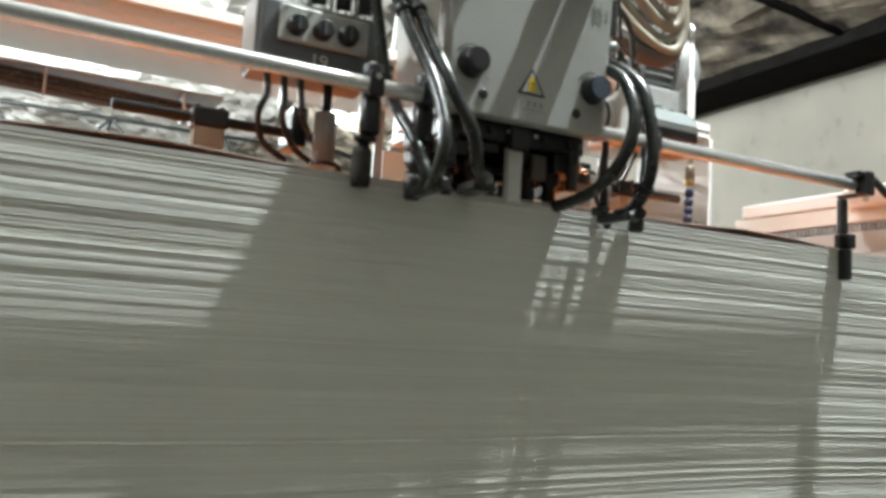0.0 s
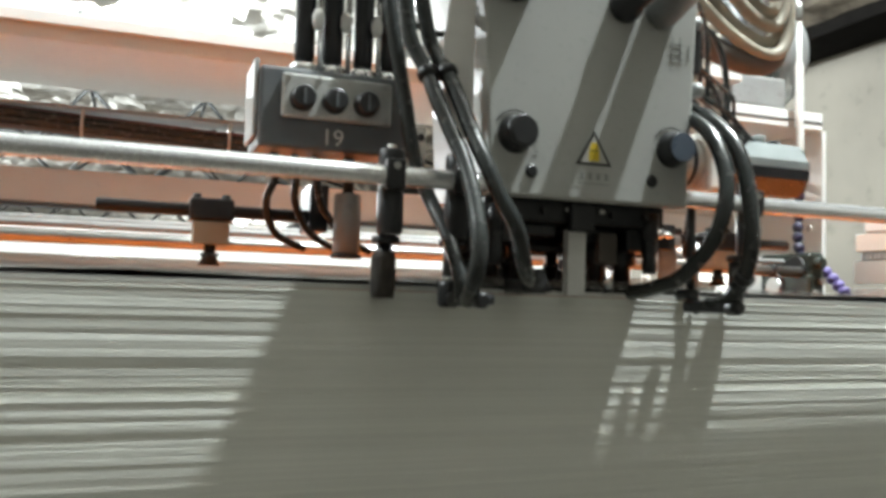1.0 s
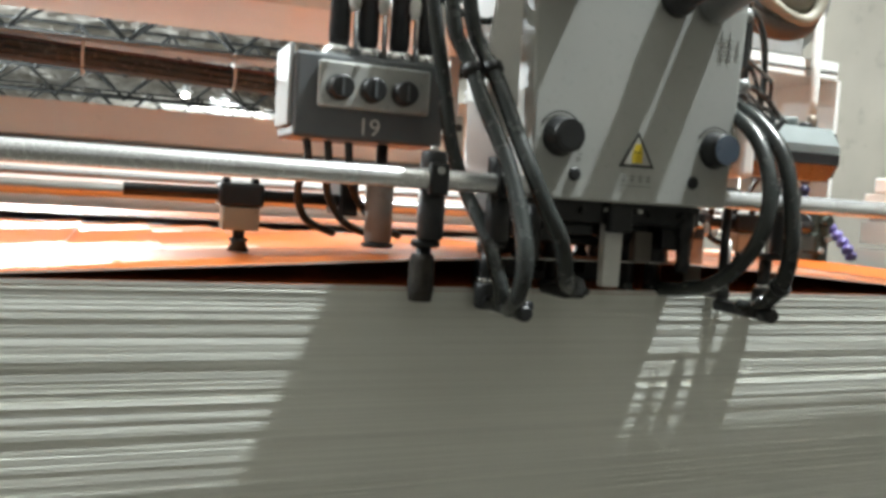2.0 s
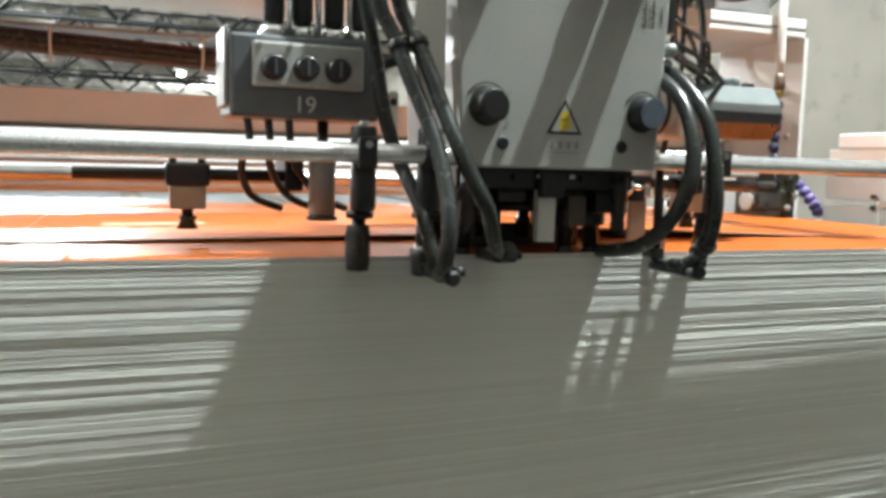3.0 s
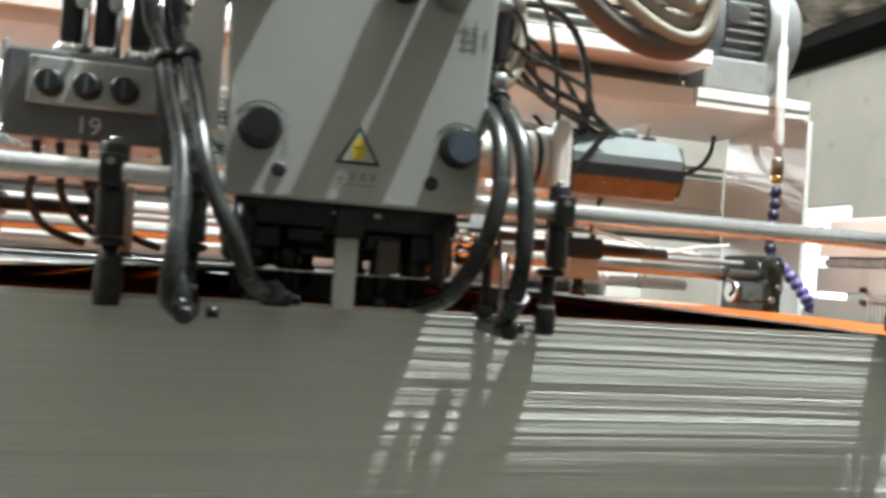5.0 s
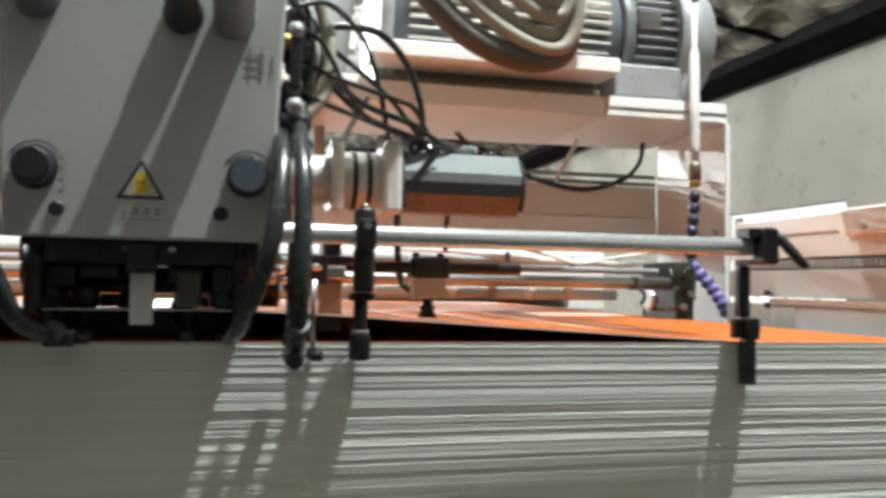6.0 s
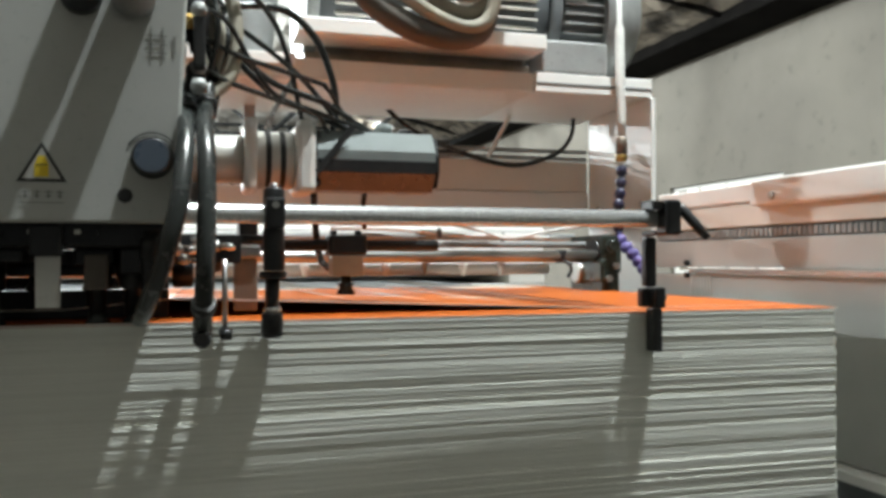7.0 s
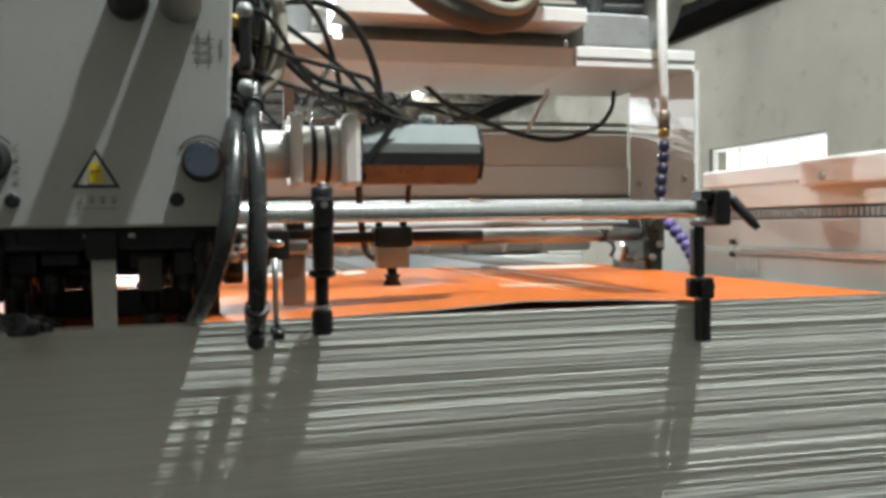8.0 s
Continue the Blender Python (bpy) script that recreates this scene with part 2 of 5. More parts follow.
# ---- mesh helpers ----
class Shape:
    """Collects boxes, cylinders and tubes into one bmesh."""

    def __init__(self):
        self.bm = bmesh.new()

    def take(self, b):
        me = bpy.data.meshes.new("tmp")
        b.to_mesh(me)
        b.free()
        self.bm.from_mesh(me)
        bpy.data.meshes.remove(me)
        return self

    def box(self, c, s, bevel=0.0, turn=None, seg=2):
        b = bmesh.new()
        bmesh.ops.create_cube(b, size=1)
        bmesh.ops.scale(b, vec=s, verts=b.verts)
        if bevel:
            bmesh.ops.bevel(b, geom=list(b.edges), offset=bevel, segments=seg, affect="EDGES", profile=0.5)
        m = Matrix.Translation(c)
        if turn:
            m = m @ Euler([radians(a) for a in turn]).to_matrix().to_4x4()
        bmesh.ops.transform(b, matrix=m, verts=b.verts)
        return self.take(b)

    def span(self, x0, x1, y0, y1, z0, z1, bevel=0.0):
        return self.box(((x0 + x1) / 2, (y0 + y1) / 2, (z0 + z1) / 2), (abs(x1 - x0), abs(y1 - y0), abs(z1 - z0)), bevel)

    def lathe(self, p0, p1, profile, seg=20):
        """profile: (share of the way from p0 to p1, radius)."""
        b = bmesh.new()
        a, z = Vector(p0), Vector(p1) - Vector(p0)
        q = z.to_track_quat("Z", "Y")
        rings = []
        for s, r in profile:
            rings.append([b.verts.new(a + z * s + q @ Vector((r * math.cos(k * math.tau / seg), r * math.sin(k * math.tau / seg), 0))) for k in range(seg)])
        for u, v in zip(rings, rings[1:]):
            for k in range(seg):
                f = b.faces.new((u[k], u[(k + 1) % seg], v[(k + 1) % seg], v[k]))
                f.smooth = True
        b.faces.new(rings[0][::-1])
        b.faces.new(rings[-1])
        for e in b.edges:
            if e.is_manifold and e.calc_face_angle(0) > 0.6:
                e.smooth = False
        return self.take(b)

    def cyl(self, p0, p1, r, seg=20, edge=0.0):
        d = (Vector(p1) - Vector(p0)).length
        e = min(edge, d / 3) / d
        return self.lathe(p0, p1, [(0, r), (1, r)] if not e else [(0, r - edge), (e, r), (1 - e, r), (1, r - edge)], seg)

    def tube(self, pts, r, seg=10, steps=6):
        pts = [Vector(p) for p in pts]
        line = []
        for i in range(len(pts) - 1):
            a, b_, c, d = pts[max(i - 1, 0)], pts[i], pts[i + 1], pts[min(i + 2, len(pts) - 1)]
            for k in range(steps):
                u = k / steps
                line.append(0.5 * ((2 * b_) + (c - a) * u + (2 * a - 5 * b_ + 4 * c - d) * u * u + (3 * b_ - a - 3 * c + d) * u ** 3))
        line.append(pts[-1])
        b = bmesh.new()
        rings = []
        way = (line[1] - line[0]).normalized()
        side = way.orthogonal().normalized()
        for i, p in enumerate(line):
            w = (line[min(i + 1, len(line) - 1)] - line[max(i - 1, 0)]).normalized()
            side = (side - w * side.dot(w)).normalized()
            up = w.cross(side)
            rings.append([b.verts.new(p + r * (math.cos(k * math.tau / seg) * side + math.sin(k * math.tau / seg) * up)) for k in range(seg)])
        for u, v in zip(rings, rings[1:]):
            for k in range(seg):
                b.faces.new((u[k], u[(k + 1) % seg], v[(k + 1) % seg], v[k])).smooth = True
        b.faces.new(rings[0][::-1])
        b.faces.new(rings[-1])
        return self.take(b)

    def prism(self, outline, y0, y1):
        """An outline in x and z, drawn from y0 to y1."""
        b = bmesh.new()
        lo = [b.verts.new((x, y0, z)) for x, z in outline]
        hi = [b.verts.new((x, y1, z)) for x, z in outline]
        b.faces.new(lo)
        b.faces.new(hi[::-1])
        n = len(outline)
        for k in range(n):
            b.faces.new((lo[k], hi[k], hi[(k + 1) % n], lo[(k + 1) % n]))
        bmesh.ops.recalc_face_normals(b, faces=b.faces)
        return self.take(b)


def bar_x(outline, x0, x1):
    """An outline in y and z, drawn from x0 to x1."""
    s = Shape()
    s.prism([(y, z) for y, z in outline], x0, x1)
    bmesh.ops.transform(s.bm, matrix=Matrix(((0, 1, 0, 0), (1, 0, 0, 0), (0, 0, 1, 0), (0, 0, 0, 1))), verts=s.bm.verts)
    bmesh.ops.recalc_face_normals(s.bm, faces=s.bm.faces)
    return s


def mesh_of(name, shape, mat):
    me = bpy.data.meshes.new(name)
    shape.bm.to_mesh(me)
    shape.bm.free()
    for one in mat if isinstance(mat, (list, tuple)) else [mat]:
        me.materials.append(one)
    return me


def part(name, shape, mat, parent, label=""):
    ob = new(name, mesh_of(name, shape, mat))
    ob.parent = parent
    if parent is not None and parent.parent is None and parent.type == "EMPTY":
        ob.matrix_parent_inverse = parent.matrix_basis.inverted()
    elif parent is not None:
        ob.matrix_parent_inverse = Matrix.Identity(4) if parent.parent is None else parent.parent.matrix_basis.inverted() @ Matrix.Identity(4)
    if label:
        tagged(ob, label)
    return ob


def thing(name, label, category, group="", kind=""):
    """An Empty at the world's origin that holds the parts, which are built in place."""
    ob = new(name)
    ob.empty_display_size = 0.05
    return tagged(ob, label, category, group, kind)


def solid(name, shape, mat, label, category, group="", kind=""):
    return tagged(new(name, mesh_of(name, shape, mat)), label, category, group, kind)


# ---- the hall ----
solid("floor", Shape().span(-12, 7, -9, 55, -0.2, 0), FLOOR, "grey concrete floor of the factory hall", "floor", kind="structure")
WY0, WY1, WZ0, WZ1 = 7.55, 10.05, 1.3, 2.57
solid("wall_east", Shape().span(7, 7.3, -9, WY0, 0, 6.2).span(7, 7.3, WY1, 55, 0, 6.2).span(7, 7.3, WY0, WY1, 0, WZ0).span(7, 7.3, WY0, WY1, WZ1, 6.2), CONCRETE, "stained grey-beige plaster wall of the hall", "wall", kind="structure")
solid("wall_west", Shape().span(-12.3, -12, -9, 55, 0, 6.2), CONCRETE, "grey plaster wall of the hall", "wall", kind="structure")
solid("wall_north", Shape().span(-12, 7, 55, 55.3, 0, 6.2), CONCRETE, "far grey plaster wall of the hall", "wall", kind="structure")
solid("wall_south", Shape().span(-12, -5.1, -9.3, -9, 0, 6.2).span(1.1, 7, -9.3, -9, 0, 6.2).span(-5.1, 1.1, -9.3, -9, 4.0, 6.2), CONCRETE, "grey plaster wall of the hall", "wall", kind="structure")

window = thing("window_1", "four-pane aluminium window with bright daylight outside", "window", kind="structure")
part("window_frame", Shape().span(7.06, 7.12, WY0, WY1, WZ1 - 0.05, WZ1).span(7.06, 7.12, WY0, WY1, WZ0, WZ0 + 0.05).span(7.06, 7.12, WY0, WY0 + 0.05, WZ0 + 0.051, WZ1 - 0.051).span(7.06, 7.12, WY1 - 0.05, WY1, WZ0 + 0.051, WZ1 - 0.051), WHITE_PAINT, window)
pitch = (WY1 - WY0) / 4
for k in range(1, 4):
    part("mullion", Shape().span(7.065, 7.115, WY0 + pitch * k - 0.025, WY0 + pitch * k + 0.025, WZ0 + 0.051, WZ1 - 0.051), WHITE_PAINT, window)
for k in range(4):
    pane = part("pane", Shape().span(7.088, 7.094, WY0 + pitch * k + 0.026, WY0 + pitch * (k + 1) - 0.026, WZ0 + 0.051, WZ1 - 0.051), GLASS, window)
    pane.visible_shadow = False
part("window_sill", Shape().span(6.95, 7.3, WY0 + 0.002, WY1 - 0.002, WZ0 - 0.04, WZ0 - 0.001, 0.005), CREAM_PAINT, window)
solid("backdrop", Shape().span(8.2, 8.25, 2.0, 18.0, 0, 6.0), DAYLIGHT, "plain bright daylight outside the window", "backdrop", kind="structure")


def ceiling():
    """Crumpled foil insulation under the roof, sagging between purlins."""
    b = bmesh.new()
    nx, ny = 90, 300
    grid = []
    for j in range(ny + 1):
        row = []
        for i in range(nx + 1):
            x, y = -12 + 19 * i / nx, -9 + 64 * j / ny
            z = 5.75 + 0.14 * noise.noise((x * 1.1, y * 1.1, 0)) + 0.1 * noise.noise((x * 3.1, y * 3.1, 4)) + 0.06 * noise.noise((x * 6, y * 6, 7))
            row.append(b.verts.new((x, y, z)))
        grid.append(row)
    for j in range(ny):
        for i in range(nx):
            b.faces.new((grid[j][i], grid[j + 1][i], grid[j + 1][i + 1], grid[j][i + 1]))
    s = Shape()
    s.take(b)
    s.span(-12, 7, -9, 55, 6.0, 6.2)
    solid("ceiling", s, FOIL, "crumpled silver foil insulation under the roof", "ceiling", kind="structure")


ceiling()
solid("roof_beam", Shape().span(6.3, 6.995, -8.9, 54.9, 4.36, 4.7, 0.02), ROOF_DARK,
      "dark steel eaves beam along the top of the wall", "beam", kind="structure")


def eaves():
    """Dark, torn insulation that slopes from the eaves beam up to the roof, with steel rafters under it."""
    b = bmesh.new()
    nx, ny = 26, 150
    grid = []
    for j in range(ny + 1):
        row = []
        for i in range(nx + 1):
            u, y = i / nx, -3 + 40 * j / ny
            x, z = 6.29 - 2.6 * u, 4.5 + 1.1 * u
            bulge = 0.16 * noise.noise((x * 1.3, y * 1.3, 2)) + 0.1 * noise.noise((x * 3.4, y * 3.4, 5)) + 0.05 * noise.noise((x * 8, y * 8, 9))
            row.append(b.verts.new((x, y, z + bulge * min(1.0, 4 * u + 0.25))))
        grid.append(row)
    for j in range(ny):
        for i in range(nx):
            b.faces.new((grid[j][i], grid[j][i + 1], grid[j + 1][i + 1], grid[j + 1][i]))
    s = Shape()
    s.take(b)
    solid("roof_lining", s, LINING, "dark torn insulation lining sloping up from the eaves", "roof lining", kind="structure")
    for k in range(9):
        y = 1.0 + 3.4 * k
        solid("rafter", Shape().cyl((6.3, y, 4.5), (3.9, y + 0.9, 5.3), 0.05, 8), ROOF_DARK, "dark steel rafter under the sloping roof lining", "rafter", "rafters at the eaves")


eaves()


BAR_KINDS = {}


def roof_truss(y):
    """A space frame across the hall: chords, zigzag webs and ball nodes."""
    top = thing("roof_truss", "dark steel space-frame truss with round nodes under the roof", "truss", "roof trusses")
    z0, z1, step, half = 4.4, 5.45, 2.3, 1.15
    part("lower_chord", Shape().cyl((-12, y, z0), (6.2, y, z0), 0.05, 8), TRUSS, top)
    for e in (-half, half):
        part("upper_chord", Shape().cyl((-12, y + e, z1), (6.2, y + e, z1), 0.045, 8), TRUSS, top)
    if not BAR_KINDS:
        for e in (-half, half):
            for d in (0, 1):
                BAR_KINDS["web_bar", e, d] = mesh_of("web_bar", Shape().cyl((d * step, 0, z0), (step / 2, e, z1), 0.042, 6), TRUSS)
        BAR_KINDS["tie_bar", 0, 0] = mesh_of("tie_bar", Shape().cyl((step / 2, -half, z1), (step / 2, half, z1), 0.038, 6), TRUSS)
        BAR_KINDS["node", 0, 0] = mesh_of("node", Shape().lathe((0, 0, z0 - 0.1), (0, 0, z0 + 0.1), [(0, 0.03), (0.2, 0.08), (0.5, 0.1), (0.8, 0.08), (1, 0.03)], 8), TRUSS)
    for k in range(8):
        for (name, e, d), me in BAR_KINDS.items():
            ob = new(name, me)
            ob.parent = top
            ob.location = (-12 + step * k, y, 0)


for y in (18.6, 25.0, 33.0, 43.0):
    roof_truss(y)


def high_bay(x, y, z):
    top = thing("high_bay_lamp", "round high-bay lamp hanging under the roof, switched on", "lamp", "hall lamps")
    part("housing", Shape().lathe((x, y, z + 0.3), (x, y, z + 0.5), [(0, 0.24), (0.3, 0.2), (0.5, 0.1), (1, 0.07)], 20), MOTOR_GREY, top)
    part("hook", Shape().cyl((x, y, z + 0.5), (x, y, 5.75), 0.008, 6), TRUSS, top)
    part("globe", Shape().lathe((x, y, z + 0.15), (x, y, z + 0.29), [(0, 0.03), (0.2, 0.09), (0.5, 0.12), (0.8, 0.09), (1, 0.03)], 20), LAMP_GLOW, top, "glowing white globe")


# Fixtures modelled at each light, the added fill lamps included.
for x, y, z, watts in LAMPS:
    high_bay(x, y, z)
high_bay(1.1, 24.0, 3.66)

# ---- machine frame behind the pile ----
PILE_X, PILE_Y0, PILE_Y1, PILE_Z = 1.007, 0.036, 1.036, 1.428

gantry = thing("machine_gantry", "white-painted steel cross beam on posts over the sheet table", "machine frame")
part("beam", Shape().span(-1.75, 0.93, 0.93, 1.36, 1.902, 1.95, 0.003), CREAM_PAINT, gantry)
part("beam_cap", Shape().span(0.933, 1.252, 0.925, 1.36, 1.904, 1.952, 0.003), WHITE_PAINT, gantry)
part("cap_groove", Shape().span(0.935, 1.25, 0.9225, 0.9245, 1.924, 1.9275), DARK_PAINT, gantry)
# Strip ends at x 0.36: beyond it the cream beam replaces a shaded strip.
part("edge_strip", Shape().span(-1.75, 0.36, 0.918, 0.929, 1.93, 1.956, 0.002), WHITE_PAINT, gantry)
part("side_plate", Shape().span(1.243, 1.256, 0.917, 1.262, 0, 1.903, 0.002), WHITE_PAINT, gantry)
part("plate_screw", Shape().cyl((1.243, 0.96, 1.64), (1.237, 0.96, 1.64), 0.009, 10), STEEL, gantry)
part("plate_screw", Shape().cyl((1.243, 1.2, 1.64), (1.237, 1.2, 1.64), 0.009, 10), STEEL, gantry)
part("post", Shape().span(-1.75, -1.6, 0.94, 0.975, 0, 1.901, 0.004), WHITE_PAINT, gantry)

cross = thing("cross_panel", "cream sheet-metal cross panel behind the gantry", "machine panel")
part("panel", Shape().span(-1.6, 1.242, 1.263, 1.29, 1.61, 1.692, 0.003), WHITE_PAINT, cross)
part("back_panel", Shape().span(0.3, 1.242, 1.27, 1.288, 1.693, 1.781, 0.003), CREAM_PAINT, cross)
part("lower_edge", Shape().span(-1.6, 1.242, 1.255, 1.295, 1.6, 1.609, 0.001), DARK_PAINT, cross)

for z in (1.79, 1.811):
    part("rail", Shape().cyl((0.32, 1.278, z), (1.242, 1.278, z), 0.006, 10), MOTOR_GREY, cross)
part("hanger", Shape().span(0.27, 0.298, 1.272, 1.284, 1.693, 1.901, 0.001), MOTOR_GREY, cross)

unit = thing("laminator_unit", "white sheet-metal laminating unit with a feed slot", "machine")
part("upper_body", Shape().span(-1.8, 1.6, 2.4, 4.6, 1.47, 1.64, 0.01), WHITE_PAINT, unit)
part("lower_body", Shape().span(-1.8, 1.6, 2.4, 4.6, 0, 1.40, 0.01), PANEL_GREY, unit)
for x in (-1.72, 1.52):
    part("side_cheek", Shape().span(x - 0.08, x + 0.08, 2.4, 4.6, 1.402, 1.468), CREAM_PAINT, unit)
table = thing("feed_table", "bright steel feed table with rubber belts", "table")
part("table_top", Shape().span(-1.3, 1.06, 1.06, 2.39, 1.395, 1.415, 0.002), DARK_PAINT, table)
for x in (-0.9, -0.45, 0.0, 0.45, 0.9):
    part("belt", Shape().span(x - 0.03, x + 0.03, 1.07, 2.38, 1.4152, 1.419), DARK_HOSE, table)
for x in (-1.2, 1.0):
    part("leg", Shape().span(x - 0.04, x + 0.04, 1.5, 1.58, 0, 1.394, 0.004), CREAM_PAINT, table)


def shaft(name, label, y, z, x0, x1, r, mat):
    return solid(name, Shape().cyl((x0, y, z), (x1, y, z), r, 20, 0.002), mat, label, "shaft")


shaft("drive_shaft", "polished steel shaft across the sheet table", 0.72, 1.506, -1.6, 1.0, 0.0125, STEEL)
shaft("carrier_bar", "dark square-edged carrier bar behind the shaft", 0.78, 1.532, -1.6, 1.02, 0.007, MOTOR_GREY)
shaft("feed_roller", "thin white feed roller above the sheets", 1.12, 1.475, -1.3, 1.05, 0.014, PANEL_GREY)
shaft("guide_shaft", "thin pale guide shaft behind the roller", 1.0, 1.555, -1.55, 1.07, 0.009, MOTOR_GREY)
for x in (-1.62,):
    solid("shaft_bearing", Shape().span(x - 0.03, x + 0.03, 0.68, 1.15, 0, 1.6, 0.004), DARK_PAINT, "dark upright bearing plate carrying the shafts", "bearing")

gear = thing("shaft_drive", "oily dark-green shaft bearing with small gears", "bearing")
part("bracket", Shape().span(0.99, 1.03, 0.69, 0.86, 1.2, 1.553, 0.008).span(0.982, 1.0, 0.685, 0.8, 1.45, 1.5, 0.006).span(1.02, 1.04, 0.7, 0.82, 1.47, 1.53, 0.006), OILY, gear)
part("gear", Shape().cyl((0.985, 0.74, 1.51), (0.999, 0.74, 1.51), 0.036, 18, 0.002), BLACK_METAL, gear)
part("gear", Shape().cyl((0.975, 0.8, 1.47), (0.999, 0.8, 1.47), 0.025, 16, 0.002), STEEL, gear)
part("cap", Shape().cyl((1.008, 0.69, 1.528), (1.008, 0.672, 1.528), 0.014, 14, 0.002), OILY, gear)
part("bolt", Shape().cyl((1.018, 0.69, 1.485), (1.018, 0.68, 1.485), 0.008, 6), STEEL, gear)
part("bolt", Shape().cyl((1.0, 0.69, 1.458), (1.0, 0.68, 1.458), 0.008, 6), STEEL, gear)

clip = thing("hose_clip", "small black wire clip hanging from the shaft", "clip")
part("wire", Shape().tube([(0.905, 0.71, 1.497), (0.915, 0.70, 1.488), (0.918, 0.70, 1.475), (0.91, 0.70, 1.462)], 0.004, 8), BLACK, clip)
part("hook", Shape().cyl((0.903, 0.72, 1.492), (0.903, 0.72, 1.52), 0.0135, 14, 0.001), BLACK, clip)
tub = thing("air_tube_set", "thin white air tubes with fittings above the shafts", "tubes")
part("tube", Shape().tube([(0.45, 1.0, 1.575), (0.6, 0.98, 1.572), (0.75, 0.96, 1.558), (0.9, 0.95, 1.556), (1.04, 0.94, 1.545)], 0.005, 8), WHITE_PLASTIC, tub)
part("tube", Shape().tube([(0.66, 0.9, 1.59), (0.78, 0.92, 1.57), (0.86, 0.92, 1.55), (0.95, 0.93, 1.565), (1.05, 0.93, 1.58)], 0.004, 8), WHITE_PLASTIC, tub)
for x, z in ((0.7, 1.563), (0.86, 1.553), (0.98, 1.55)):
    part("fitting", Shape().lathe((x, 0.955, z + 0.012), (x, 0.955, z - 0.014), [(0, 0.005), (0.4, 0.007), (1, 0.006)], 10), DARK_PAINT, tub)
for k in range(6):
    x = 0.40 + 0.1 * k
    part("nozzle", Shape().lathe((x, 1.08, 1.50), (x, 1.08, 1.46), [(0, 0.012), (0.5, 0.012), (0.6, 0.007), (1, 0.006)], 10), STEEL if k % 2 else WHITE_PLASTIC, tub)

# cable bundle under the gantry
bundle = thing("cable_bundle", "sagging bundle of red and black cables along a thin tray", "cables")
part("tray", Shape().span(-1.6, -0.2, 1.16, 1.26, 1.815, 1.822), MOTOR_GREY, bundle)
for k in range(7):
    a = k * 0.9
    pts = [(x, 1.19 + 0.022 * math.cos(a) + 0.006 * math.sin(5 * x + a), 1.79 - 0.012 - 0.016 * math.sin(a) - 0.012 * math.cos(3.2 * x)) for x in (-1.6, -1.3, -1.05, -0.8, -0.55, -0.35, -0.2)]
    part("cable", Shape().tube(pts, 0.011, 8, 4), (RUBBER, CABLE_RED, DARK_PAINT, RUBBER)[k % 4], bundle)
for x in (-0.95, -0.62, -0.3):
    part("tie", Shape().cyl((x, 1.19, 1.785), (x + 0.005, 1.19, 1.785), 0.043, 16), WHITE_PLASTIC, bundle)

# ---- electric motor on the gantry ----
mx0, mx1, my, mz, mr = 0.42, 1.0, 1.12, 2.14, 0.155
emotor = thing("electric_motor", "grey ribbed electric motor with a fan cowl, lying on the beam", "motor")
# Brown foot, built up to 2.03: shade under the motor put into colour.
part("foot_plate", Shape().span(mx0 - 0.03, mx1 - 0.02, my - 0.11, my + 0.15, 1.953, 1.985, 0.003).span(mx0, mx1 - 0.06, my - 0.1, my + 0.1, 1.9855, 2.03, 0.003), BROWN_STEEL, emotor)
# Dark body under cream ribs: the gaps' shade is put into its colour.
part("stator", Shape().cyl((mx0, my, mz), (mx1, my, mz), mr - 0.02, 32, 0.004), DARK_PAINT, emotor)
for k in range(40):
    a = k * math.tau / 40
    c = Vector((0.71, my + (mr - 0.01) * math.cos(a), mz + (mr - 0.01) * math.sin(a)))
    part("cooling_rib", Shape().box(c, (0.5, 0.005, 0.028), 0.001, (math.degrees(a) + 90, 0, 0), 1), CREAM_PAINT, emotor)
part("skirt", Shape().span(0.36, 0.945, 0.88, 1.0, 1.995, 2.03, 0.003), WHITE_PAINT, emotor, "white sheet-metal skirt")
part("terminal_box", Shape().span(0.955, 1.13, 0.93, 1.03, 1.9535, 2.035, 0.006), MOTOR_GREY, emotor)
part("end_shield", Shape().cyl((1.0, my, mz), (1.03, my, mz), mr, 32, 0.006), DARK_PAINT, emotor)
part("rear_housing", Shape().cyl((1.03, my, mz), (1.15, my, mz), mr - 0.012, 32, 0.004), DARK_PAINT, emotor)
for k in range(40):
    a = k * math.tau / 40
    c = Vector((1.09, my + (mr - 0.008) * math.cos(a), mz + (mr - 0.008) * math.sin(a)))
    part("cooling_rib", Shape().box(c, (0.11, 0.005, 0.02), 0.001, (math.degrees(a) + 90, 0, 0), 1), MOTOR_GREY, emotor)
part("fan_cowl", Shape().lathe((1.15, my, mz), (1.27, my, mz), [(0, mr + 0.008), (0.5, mr + 0.006), (0.85, mr - 0.01), (1, mr - 0.05)], 32), MOTOR_GREY, emotor)
part("name_plate", Shape().box((1.06, my - mr - 0.003, mz + 0.02), (0.06, 0.004, 0.035), 0.001), STEEL, emotor, "small bright name plate")
part("front_flange", Shape().cyl((0.39, my, mz), (0.42, my, mz), mr + 0.02, 32, 0.004), MOTOR_GREY, emotor)

